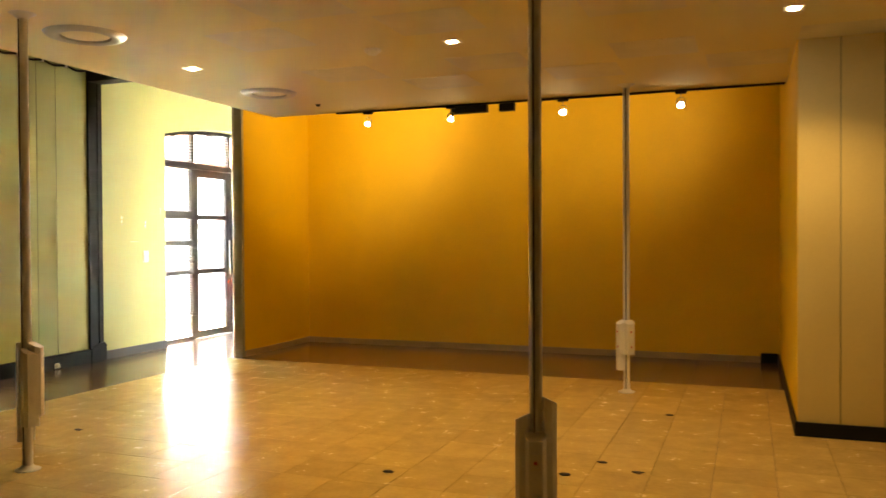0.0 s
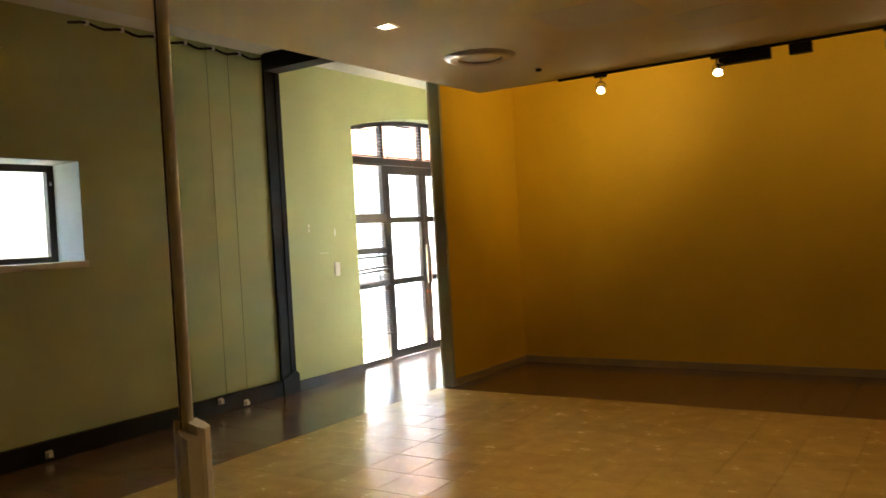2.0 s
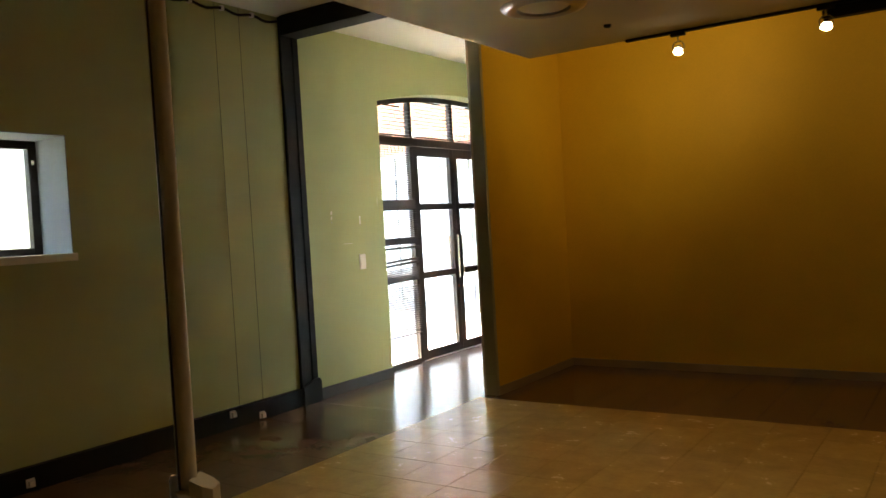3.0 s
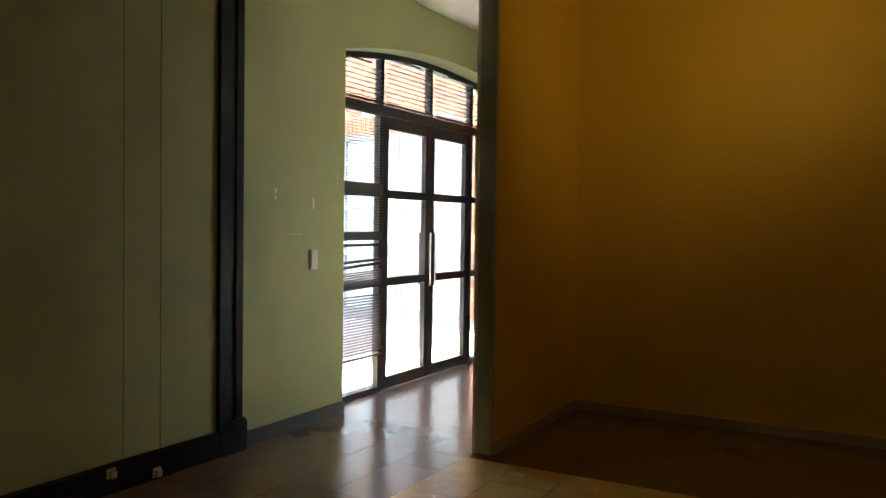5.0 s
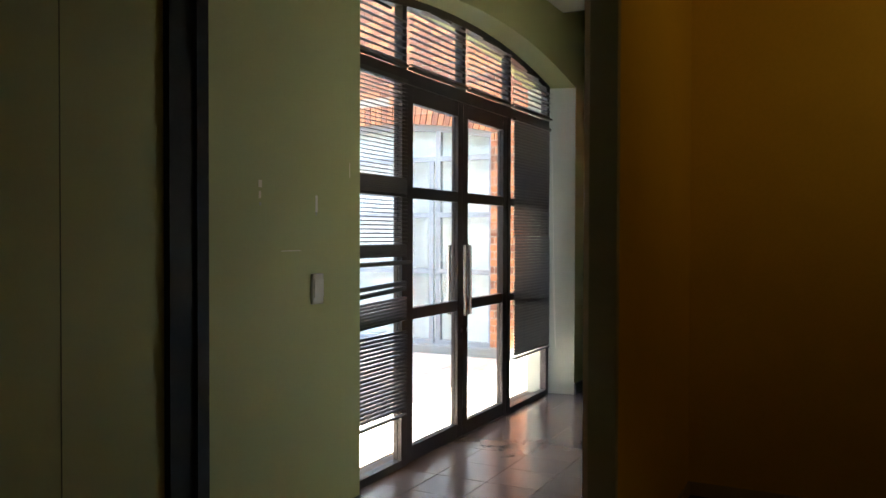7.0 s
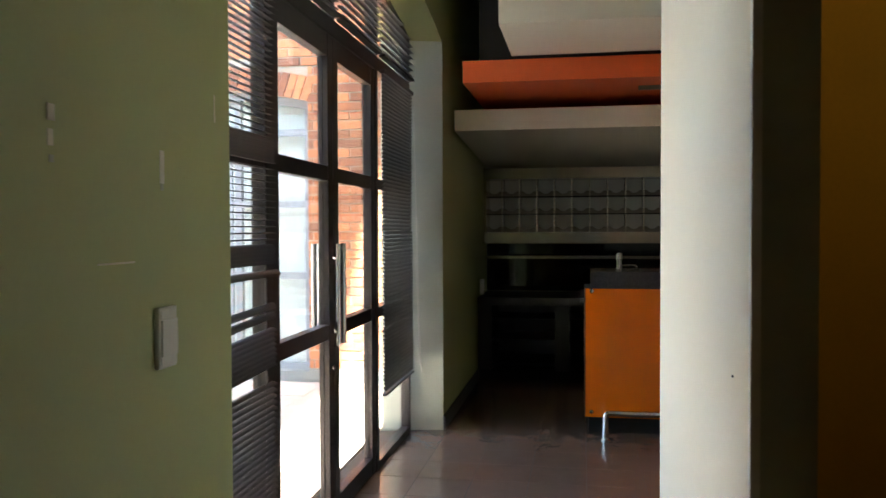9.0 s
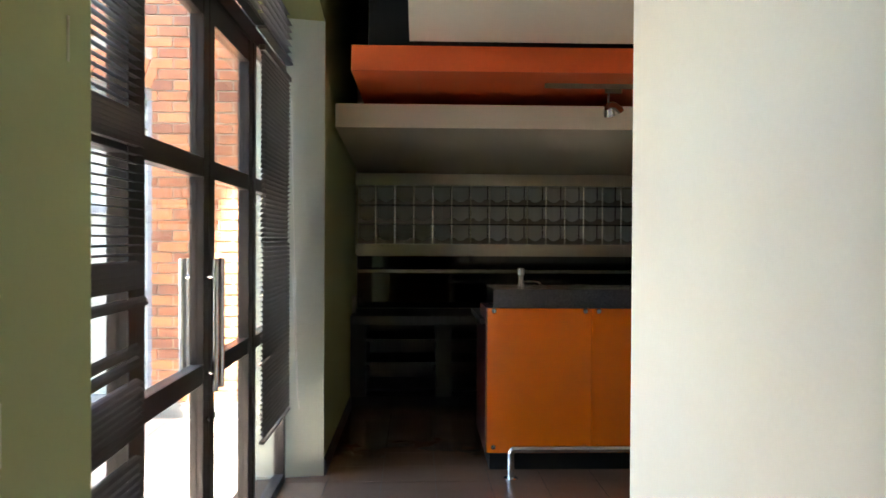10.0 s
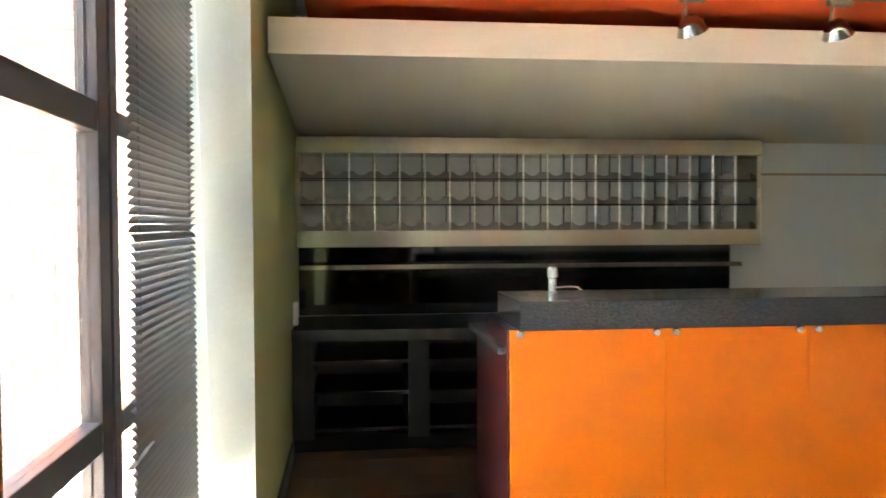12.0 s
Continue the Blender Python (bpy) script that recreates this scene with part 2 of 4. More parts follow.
# ---- plan ----
CEIL_Z, UP_Z = 2.66, 3.22          # dropped ceiling, upper ceiling
ARCH_Y0, ARCH_Y1 = 0.0, 3.36       # arched opening in the green wall
SPRING, RISE = 2.655, 0.19
PX0, PX1, PY0, PY1 = 1.267, 1.384, -0.381, 1.282   # partition
ALC_Y = 1.08                       # yellow wall
RIGHT_X = 7.05                     # right end of the alcove
BACK_Y = 5.95                      # back wall of the bar
HALL_X, HALL_Y = 10.6, -11.5       # far ends of the hall
DOOR_X = -0.24
YARD_Y = 5.0                       # brick wall across the courtyard


def arch_z(y, lift=0.0):
    c = (ARCH_Y0 + ARCH_Y1) / 2
    return SPRING + lift + RISE * (1 - ((y - c) / (c - ARCH_Y0)) ** 2)


# green wall with the arched opening and the small window
WIN = (-4.28, -3.17, 1.395, 2.142)
bm = boxes((-0.42, 0, HALL_Y, WIN[0], 0, UP_Z), (-0.42, 0, WIN[0], WIN[1], 0, WIN[2]), (-0.42, 0, WIN[0], WIN[1], WIN[3], UP_Z), (-0.42, 0, WIN[1], ARCH_Y0, 0, UP_Z))
box(bm, -0.42, 0, ARCH_Y1, BACK_Y + 0.3, 0, UP_Z + 0.5)
N = 28
ys = [ARCH_Y0 + (ARCH_Y1 - ARCH_Y0) * k / N for k in range(N + 1)]
head = prism([(y, arch_z(y)) for y in ys] + [(ARCH_Y1, UP_Z + 0.5), (ARCH_Y0, UP_Z + 0.5)], -0.42, 0)
me = bpy.data.meshes.new("head")
head.to_mesh(me)
head.free()
bm.from_mesh(me)
bpy.data.meshes.remove(me)
wall_west = structure("wall_west", bm, GREEN, "pale green painted wall with an arched opening", "wall")
# smooth lining of the small window's reveal, its colour carrying the dim blue skylight
structure("window_reveal", boxes((-0.339, -0.001, WIN[1] - 0.006, WIN[1] + 0.004, WIN[2] + 0.005, WIN[3] - 0.006), (-0.339, -0.001, WIN[0] - 0.004, WIN[0] + 0.006, WIN[2] + 0.005, WIN[3] - 0.006), (-0.339, -0.001, WIN[0] - 0.004, WIN[1] + 0.004, WIN[3] - 0.006, WIN[3] + 0.004)), WINREVEAL, "plastered window reveal with dim blue skylight in its colour", "wall")
# plastered splays of the opening, paler green standing in for daylight on them
structure("arch_reveal_far", prism([(-0.41, 3.29), (0.002, ARCH_Y1 - 0.003), (0.002, ARCH_Y1 + 0.01), (-0.41, ARCH_Y1 + 0.01)], 0, SPRING + 0.02, "z"), REVEAL, "green plastered reveal of the arched opening, paled for daylight", "wall")

# hall
# Unseen closing walls, coloured dark so less light bounces through the hall.
structure("wall_south", boxes((-0.4, HALL_X + 0.2, HALL_Y - 0.2, HALL_Y, 0, UP_Z)), TAUPE, "unseen dark taupe wall closing the hall", "wall")
structure("wall_east", boxes((HALL_X, HALL_X + 0.2, HALL_Y, -2.19, 0, UP_Z)), TAUPE, "unseen dark taupe wall closing the hall", "wall")
structure("ceiling_upper", boxes((0, HALL_X, HALL_Y, PY1 - 0.005, UP_Z, UP_Z + 0.12), (0, 6.0, PY1 - 0.005, 3.05, UP_Z, UP_Z + 0.12)), WHITE, "white painted upper ceiling", "ceiling")
bm = boxes((1.944, HALL_X, HALL_Y, -0.572, CEIL_Z, CEIL_Z + 0.14))
structure("ceiling_dropped", bm, CEIL, "eggshell dropped ceiling with a free edge", "ceiling")
structure("wall_partition", prism([(PX0 + 0.006, PY0), (PX1, PY0), (PX1, PY1), (PX0 - 0.018, PY1)], 0, UP_Z, "z"), CREAM, "cream painted partition between hall and bar passage", "wall")
structure("wall_partition_yellow", boxes((PX1, PX1 + 0.004, PY0 + 0.03, ALC_Y, 0, UP_Z)), YELLOW, "yellow painted side of the partition", "wall")
structure("wall_partition_edge", boxes((PX0 + 0.016, PX1 + 0.006, PY0 - 0.006, PY0 + 0.03, 0, UP_Z)), EDGE, "grey-green end of the partition", "wall")
structure("trim_partition", boxes((PX0 - 0.003, PX0 + 0.016, PY0 - 0.009, PY0 + 0.012, 0, UP_Z)), BEAD, "white metal corner bead on the partition", "trim")
structure("wall_yellow", boxes((PX1, RIGHT_X, ALC_Y, PY1, 0, UP_Z)), YELLOW, "yellow painted feature wall lit by spotlights", "wall")
bm = boxes((RIGHT_X, HALL_X, -2.19, PY1, 0, UP_Z))
structure("wall_pillar", bm, PALEYELLOW, "pale yellow panelled wall block with fine vertical joints", "wall")
structure("wall_alcove_right", boxes((RIGHT_X - 0.004, RIGHT_X, -2.17, ALC_Y, 0.1, UP_Z)), YELLOW, "yellow painted end of the alcove", "wall")

# bar room
structure("wall_bar_back", boxes((0, 6.2, BACK_Y, BACK_Y + 0.2, 0, 3.7)), BARWALL, "pale grey-green back wall of the bar", "wall")
structure("wall_bar_right", boxes((6.0, 6.2, PY1, BACK_Y, 0, 3.7)), CREAM, "plain wall closing the bar", "wall")
structure("wall_bar_front", boxes((PX1, 6.2, PY1, PY1 + 0.02, 0, 3.7)), CREAM, "cream wall behind the alcove", "wall")
# Black surfaces fill the dark void above the raft and bulkheads.
structure("ceiling_bar", boxes((0, 6.2, 3.05, BACK_Y, 3.6, 3.7), (0, 6.2, 3.03, 3.05, UP_Z, 3.7)), DARKCEIL, "black high ceiling above the bar", "ceiling")
structure("bulkhead_cream", prism([(3.765, 2.10), (3.765, 2.25), (BACK_Y, 2.247), (BACK_Y, 1.975)], 0.022, 6.0), CREAM, "cream bulkhead with a sloping underside", "bulkhead")
structure("bulkhead_orange", boxes((0.168, 6.0, 3.185, 5.2, 2.34, 2.482)), ORANGEPAINT, "bright orange painted bulkhead", "bulkhead")
structure("ceiling_raft", boxes((0.495, 6.0, 2.30, 3.12, 2.49, 2.64)), CREAM, "cream-white suspended ceiling raft", "ceiling")
structure("bulkhead_hanger", boxes((0.25, 5.9, 3.4, 3.7, 2.482, 3.6), (0.7, 5.9, 2.5, 3.0, 2.64, 3.22)), DARKCEIL, "black hanger blocks filling the void above the bulkheads", "bulkhead")

# floor
floor = structure("floor", boxes((-0.42, HALL_X, HALL_Y, BACK_Y, -0.12, 0.0)), GROUT, "tiled floor with dark joints", "floor")

# skirtings
structure("baseboard_green", boxes((0, 0.018, -1.063, -0.001, 0.006, 0.10)), DARKGREY, "dark grey skirting", "baseboard")
structure("baseboard_yellow", boxes((PX1 + 0.004, RIGHT_X - 0.02, ALC_Y - 0.014, ALC_Y, 0.006, 0.075), (PX1 + 0.004, PX1 + 0.016, PY0 + 0.03, ALC_Y - 0.014, 0.006, 0.075)), PALESKIRT, "pale grey skirting along the yellow wall", "baseboard")
structure("baseboard_pillar", boxes((RIGHT_X - 0.02, HALL_X, -2.21, -2.19, 0.006, 0.10), (RIGHT_X - 0.02, RIGHT_X - 0.004, -2.19, ALC_Y - 0.015, 0.006, 0.10), (6.86, RIGHT_X - 0.02, ALC_Y - 0.017, ALC_Y - 0.0142, 0.006, 0.11)), BLACKPAINT, "black skirting", "baseboard")
structure("baseboard_bar", boxes((0, 0.015, ARCH_Y1 + 0.004, 5.2, 0.006, 0.10)), DARKGREY, "dark skirting in the bar", "baseboard")

# black steel column, plinth and cross beam on the green wall
col = thing("steel_column", "black painted steel column with a stepped foot against the green wall", "column")
part("web", boxes((0.002, 0.03, -1.258, -1.065, 0.0, UP_Z)), BLACKPAINT, col)
part("flange", boxes((0.03, 0.045, -1.14, -1.085, 0.0, UP_Z)), BLACKPAINT, col)
part("foot", prism([(-1.27, 0.0), (-1.055, 0.0), (-1.055, 0.18), (-1.075, 0.21), (-1.135, 0.21), (-1.27, 0.16)], 0.046, 0.06), BLACKPAINT, col)
structure("baseboard_black", boxes((0.0, 0.05, HALL_Y, -1.27, 0.006, 0.15)), BLACKPAINT, "tall black plinth along the green wall", "baseboard")
structure("beam_steel", boxes((0.05, 2.6, -1.28, -1.08, UP_Z - 0.16, UP_Z)), BLACKPAINT, "black steel beam under the upper ceiling", "beam")
structure("wall_panel_joint", boxes((0.0, 0.0022, -1.9145, -1.9115, 0.15, UP_Z), (0.0, 0.0022, -1.6735, -1.6705, 0.15, UP_Z)), JOINT, "fine vertical joints in the wall panels", "trim")
structure("pillar_joint", boxes((7.305, 7.309, -2.1925, -2.19, 0.1, CEIL_Z), (7.565, 7.569, -2.1925, -2.19, 0.1, CEIL_Z)), DARKGREY, "fine vertical joints in the wall panels", "trim")


# ---- arched door front ----
door = thing("door_1", "dark bronze arched glazed door front with double doors", "door", kind="structure")
F0, F1 = DOOR_X - 0.03, DOOR_X + 0.03
ZT0, ZT1 = 2.29, 2.37      # transom
L0, L1, MEET, R1, S1 = 0.07, 0.80, 1.60, 2.40, 3.29


def bar(name, y0, y1, z0, z1, parent, x0=F0, x1=F1):
    return part(name, boxes((x0, x1, y0, y1, z0, z1), bevel=0.004), ALU, parent)


def glass(y0, y1, z0, z1, parent, x=DOOR_X):
    ob = part("pane", boxes((x - 0.004, x + 0.004, y0, y1, z0, z1)), GLASS, parent)
    ob.visible_shadow = False
    return ob


for y0, y1 in ((L0, L0 + 0.05), (L1 - 0.03, L1 + 0.03), (R1 - 0.03, R1 + 0.03), (S1 - 0.05, S1)):
    bar("mullion", y0, y1, 0.0, ZT0, door)
bar("transom", L0, S1, ZT0, ZT1, door)
for y0, y1 in ((L0 + 0.05, L1 - 0.03), (R1 + 0.03, S1 - 0.05)):
    bar("sill", y0, y1, 0.0, 0.05, door)
    for z in (0.91, 1.645):
        bar("rail", y0, y1, z - 0.03, z + 0.03, door)
    for a, b in ((0.05, 0.88), (0.94, 1.615), (1.675, ZT0)):
        glass(y0, y1, a, b, door)
for y in (L1, MEET, R1):
    bar("transom_mullion", y - 0.025, y + 0.025, ZT1, arch_z(y, -0.045), door)
bar("transom_mullion", L0, L0 + 0.05, ZT1, arch_z(L0, -0.02), door)
bar("transom_mullion", S1 - 0.05, S1, ZT1, arch_z(S1, -0.03), door)
ys = [L0 + (S1 - L0) * k / 24 for k in range(25)]
part("arch_frame", prism([(y, arch_z(y, 0.005)) for y in ys] + [(y, arch_z(y, -0.05)) for y in reversed(ys)], F0 - 0.002, F1 + 0.002), ALU, door)
ob = part("arch_pane", prism([(L0, ZT1)] + [(y, arch_z(y, -0.02)) for y in ys] + [(S1, ZT1)], DOOR_X - 0.004, DOOR_X + 0.004), GLASS, door)
ob.visible_shadow = False


def leaf(name, y0, y1, hinge_side):
    ob = part(name, boxes((F0 + 0.004, F1 - 0.004, y0, y0 + 0.075, 0.012, ZT0 - 0.004), (F0 + 0.004, F1 - 0.004, y1 - 0.075, y1, 0.012, ZT0 - 0.004), bevel=0.004), ALU, door)
    for z0, z1 in ((0.012, 0.105), (0.875, 0.945), (1.61, 1.68), (2.185, ZT0 - 0.004)):
        bar("leaf_rail", y0 + 0.075, y1 - 0.075, z0, z1, ob, F0 + 0.006, F1 - 0.006)
    for z0, z1 in ((0.105, 0.875), (0.945, 1.61), (1.68, 2.185)):
        glass(y0 + 0.075, y1 - 0.075, z0, z1, ob)
    yh = y1 - 0.04 if hinge_side < 0 else y0 + 0.04
    for x in (DOOR_X + 0.058, DOOR_X - 0.058):
        part("pull_handle", tube([(x, yh, 0.845), (x, yh, 1.32)], 0.0135), CHROME, ob, "long round chrome pull handle", smooth=True)
        for z in (0.91, 1.255):
            part("handle_standoff", tube([(DOOR_X + math.copysign(0.025, x - DOOR_X), yh, z), (x, yh, z)], 0.008, 10), CHROME, ob, smooth=True)
    part("lock_barrel", lathe([(0.0, 0), (0.014, 0), (0.014, 0.012), (0.0, 0.012)], (DOOR_X + 0.025, yh, 0.74), 14, "x"), CHROME, ob)
    return ob


leaf("left_leaf", L1 + 0.033, MEET - 0.002, -1)
leaf("right_leaf", MEET + 0.002, R1 - 0.033, 1)

# small window in the green wall
win = thing("window_1", "small window in a deep plastered reveal with a dark frame", "window", kind="structure")
for y0, y1, z0, z1 in ((WIN[0], WIN[0] + 0.06, WIN[2], WIN[3]), (WIN[1] - 0.06, WIN[1], WIN[2], WIN[3]), (WIN[0] + 0.06, WIN[1] - 0.06, WIN[2], WIN[2] + 0.05), (WIN[0] + 0.06, WIN[1] - 0.06, WIN[3] - 0.06, WIN[3])):
    part("window_frame", boxes((-0.39, -0.34, y0 + 0.001, y1 - 0.001, z0 + 0.001, z1 - 0.001)), ALU, win)
ob = part("pane", boxes((-0.368, -0.362, WIN[0] + 0.06, WIN[1] - 0.06, WIN[2] + 0.05, WIN[3] - 0.06)), GLASS, win)
ob.visible_shadow = False
part("window_sill", boxes((-0.34, 0.02, WIN[0] - 0.02, WIN[1] + 0.02, WIN[2] - 0.045, WIN[2] + 0.004), bevel=0.006), CREAM, win, "cream plaster window sill")
part("window_latch", boxes((-0.34, -0.325, WIN[1] - 0.05, WIN[1] - 0.03, 1.98, 2.01)), CHROME, win)


# ---- courtyard outside the door ----
structure("ground", boxes((-60, -0.42, -60, 60, -0.25, -0.03)), GROUND, "courtyard ground", "ground")
# Unseen screen added: its outline throws the curved shade edge on the bricks.
structure("yard_shade_screen", prism([(-9.0, 0), (-1.0, 0), (-1.0, 5.3), (-1.05, 6.5), (-1.22, 9.7), (-0.9, 11.5), (-0.43, 12.2), (-0.43, 14.5), (-9.0, 14.5)], -1.8, -1.4, "y"), MORTAR, "tall unseen screen shaped to shade the courtyard", "wall")
# Wall added to cut the daylight that reaches the small window.
structure("window_shade_wall", boxes((-1.3, -1.0, -9.0, -1.81, -0.03, 7.0)), PALEPLASTER, "blue-grey rendered wall added to shade the small window", "wall")
AX0, AX1, AZ, AR = -4.75, -1.53, 2.56, 0.16    # arched opening across the courtyard


def yard_arch(x, lift=0.0):
    c = (AX0 + AX1) / 2
    return AZ + lift + AR * (1 - ((x - c) / (AX1 - c)) ** 2)


xs = [AX0 + (AX1 - AX0) * k / 24 for k in range(25)]
wall_yard = prism([(-9.0, -0.03), (AX0, -0.03)] + [(x, yard_arch(x)) for x in xs] + [(AX1, -0.03), (-0.42, -0.03), (-0.42, 6.5), (-9.0, 6.5)], YARD_Y + 0.012, YARD_Y + 0.4, "y")
brick_wall = structure("wall_courtyard", wall_yard, MORTAR, "orange-red brick wall with an arched opening", "wall")

yw = thing("window_2", "grey framed arched window front with a door across the courtyard", "window", kind="structure")
WY = YARD_Y + 0.12
for x in (AX0 + 0.03, -3.75, -2.82, -2.25, AX1 - 0.03):
    part("mullion", boxes((x - 0.03, x + 0.03, WY - 0.03, WY + 0.03, 0.08, yard_arch(x, -0.01))), GREYFRAME, yw)
for z in (0.11, 0.955, 1.62, 2.285):
    part("rail", boxes((AX0 + 0.03, AX1 - 0.03, WY - 0.028, WY + 0.028, z - 0.03, z + 0.03)), GREYFRAME, yw)
part("arch_frame", prism([(x, yard_arch(x)) for x in xs] + [(x, yard_arch(x, -0.07)) for x in reversed(xs)], WY - 0.032, WY + 0.032, "y"), GREYFRAME, yw)
part("door_stile", boxes((-2.36, -2.30, WY - 0.05, WY - 0.028, 0.1, 2.25), (-2.77, -2.71, WY - 0.05, WY - 0.028, 0.1, 2.25)), GREYFRAME, yw)
ob = part("pane", prism([(AX0, 0.1)] + [(x, yard_arch(x, -0.03)) for x in xs] + [(AX1, 0.1)], WY - 0.003, WY + 0.003, "y"), GLASS, yw)
ob.visible_shadow = False
# White sheet added behind the panes to stand for their blown-out glare.
part("glare_sheet", prism([(AX0, 0.1)] + [(x, yard_arch(x, -0.02)) for x in xs] + [(AX1, 0.1)], WY + 0.10, WY + 0.11, "y"), GLARESHEET, yw, "white sheet added behind the glass for its glare")
structure("trim_yard_plinth", boxes((-9.0, AX0, YARD_Y - 0.02, YARD_Y + 0.01, -0.03, 0.10), (AX1, -0.43, YARD_Y - 0.02, YARD_Y + 0.01, -0.03, 0.10), (AX0, AX1, YARD_Y - 0.02, WY + 0.1, -0.03, 0.08)), CONCRETE, "grey concrete plinth course", "trim")

# ---- service poles with socket housings ----


def service_pole(name, x, y, modules, label):
    """Floor-to-ceiling pole; modules: (turn, z0, z1, outward) of the socket housings round it."""
    p = thing(name, label, "service pole", "service poles", at=(x, y, 0))
    part("shaft", lathe([(0.028, 0.008), (0.028, CEIL_Z - 0.01)], (x, y, 0), 20), POLE, p, smooth=True)
    part("groove", boxes((x - 0.004, x + 0.004, y - 0.0295, y - 0.026, 0.04, CEIL_Z - 0.04)), DARKGREY, p, "dark cable groove")
    part("base_plate", lathe([(0.0, 0.006), (0.07, 0.006), (0.07, 0.012), (0.045, 0.02), (0.032, 0.035), (0.0, 0.035)], (x, y, 0), 28), POLE, p, smooth=True)
    part("ceiling_collar", lathe([(0.0, CEIL_Z - 0.035), (0.032, CEIL_Z - 0.035), (0.05, CEIL_Z - 0.015), (0.075, CEIL_Z - 0.003), (0.0, CEIL_Z - 0.003)], (x, y, 0), 28), POLE, p, smooth=True)
    for turn, z0, z1, n in modules:
        bm = prism([(-0.045, 0.022), (0.045, 0.022), (0.045, 0.06), (0.03, 0.085), (-0.03, 0.085), (-0.045, 0.06)], z0, z1, "z")
        top = max(v.co.z for v in bm.verts)
        for v in bm.verts:
            if v.co.z > top - 1e-4:
                v.co.z += 0.03 * (0.085 - v.co.y) / 0.06
        m = Matrix.Translation((x, y, 0)) @ Matrix.Rotation(radians(turn), 4, "Z")
        bmesh.ops.transform(bm, matrix=m, verts=bm.verts[:])
        h = part("socket_housing", bm, BOXGREY, p)
        for k in range(n):
            z = z0 + (k + 0.5) * (z1 - z0) / n
            bm = boxes((-0.024, 0.024, 0.084, 0.089, z - 0.035, z + 0.035), bevel=0.003)
            bmesh.ops.transform(bm, matrix=m, verts=bm.verts[:])
            part("socket", bm, PLASTIC, h, "white socket plate")
            bm = boxes((-0.006, 0.008, 0.0885, 0.092, z - 0.008, z + 0.006))
            bmesh.ops.transform(bm, matrix=m, verts=bm.verts[:])
            part("socket_switch", bm, REDPLASTIC if turn % 180 else BLACKPAINT, h)
    return p


service_pole("service_pole", 2.812, -4.565, ((60, 0.17, 0.72, 4), (250, 0.27, 0.69, 0), (300, 0.32, 0.72, 0)), "satin grey service pole with two long socket housings")
service_pole("service_pole", 5.875, -4.66, ((194, 0.12, 0.475, 2), (84, 0.1, 0.55, 0), (304, 0.1, 0.625, 0)), "satin grey service pole with three socket housings")
service_pole("service_pole", 5.755, -1.03, ((130, 0.34, 0.60, 2), (215, 0.34, 0.60, 2), (110, 0.2, 0.33, 0)), "satin grey service pole with short socket housings")

# ---- ceiling fittings in the hall ----


def downlight(x, y, lit):
    d = thing("downlight", "small square recessed downlight, switched on" if lit else "small square recessed downlight", "ceiling light", "downlights", at=(x, y, CEIL_Z))
    part("frame", boxes((x - 0.055, x + 0.055, y - 0.055, y - 0.035, CEIL_Z - 0.006, CEIL_Z + 0.0), (x - 0.055, x + 0.055, y + 0.035, y + 0.055, CEIL_Z - 0.006, CEIL_Z), (x - 0.055, x - 0.035, y - 0.035, y + 0.035, CEIL_Z - 0.006, CEIL_Z), (x + 0.035, x + 0.055, y - 0.035, y + 0.035, CEIL_Z - 0.006, CEIL_Z)), PLASTIC, d)
    part("bulb", lathe([(0.0, CEIL_Z - 0.012), (0.02, CEIL_Z - 0.011), (0.034, CEIL_Z - 0.004), (0.034, CEIL_Z)], (x, y, 0), 20), BULB, d, "glowing halogen bulb", smooth=True)
    lamp = new("downlight_lamp", bpy.data.lights.new("downlight_lamp", "SPOT"))
    lamp.data.energy, lamp.data.color, lamp.data.spot_size, lamp.data.spot_blend, lamp.data.shadow_soft_size = 0.30, (1.0, 0.65, 0.27), radians(130), 0.7, 0.03
    lamp.location = (x, y, CEIL_Z - 0.03)


for x, y in ((2.742, -2.955), (4.893, -3.01), (6.985, -3.005)):
    downlight(x, y, True)


def ring_vent(x, y):
    v = thing("ring_diffuser", "round chromed ring air diffuser in the ceiling", "air vent", "ring diffusers", at=(x, y, CEIL_Z))
    part("ring", lathe([(0.15, CEIL_Z - 0.002), (0.155, CEIL_Z - 0.018), (0.19, CEIL_Z - 0.026), (0.235, CEIL_Z - 0.016), (0.25, CEIL_Z - 0.001)], (x, y, 0), 48), RINGMETAL, v, smooth=True)
    part("centre_disc", lathe([(0.0, CEIL_Z - 0.008), (0.14, CEIL_Z - 0.008), (0.148, CEIL_Z - 0.002)], (x, y, 0), 40), CEIL, v, smooth=True)


for x, y in ((2.71, -1.85), (2.77, -4.05)):
    ring_vent(x, y)

sd = thing("smoke_detector", "round cream smoke detector on the ceiling", "smoke detector", at=(4.295, -2.996, CEIL_Z))
part("body", lathe([(0.0, CEIL_Z - 0.04), (0.03, CEIL_Z - 0.038), (0.045, CEIL_Z - 0.025), (0.06, CEIL_Z - 0.015), (0.06, CEIL_Z - 0.001)], (4.295, -2.996, 0), 28), PLASTIC, sd, smooth=True)
ss = thing("sensor_button", "tiny dark sensor on the ceiling", "sensor", at=(2.80, -1.13, CEIL_Z))
part("body", lathe([(0.0, CEIL_Z - 0.02), (0.02, CEIL_Z - 0.018), (0.025, CEIL_Z - 0.001)], (2.80, -1.13, 0), 16), BLACKPAINT, ss)

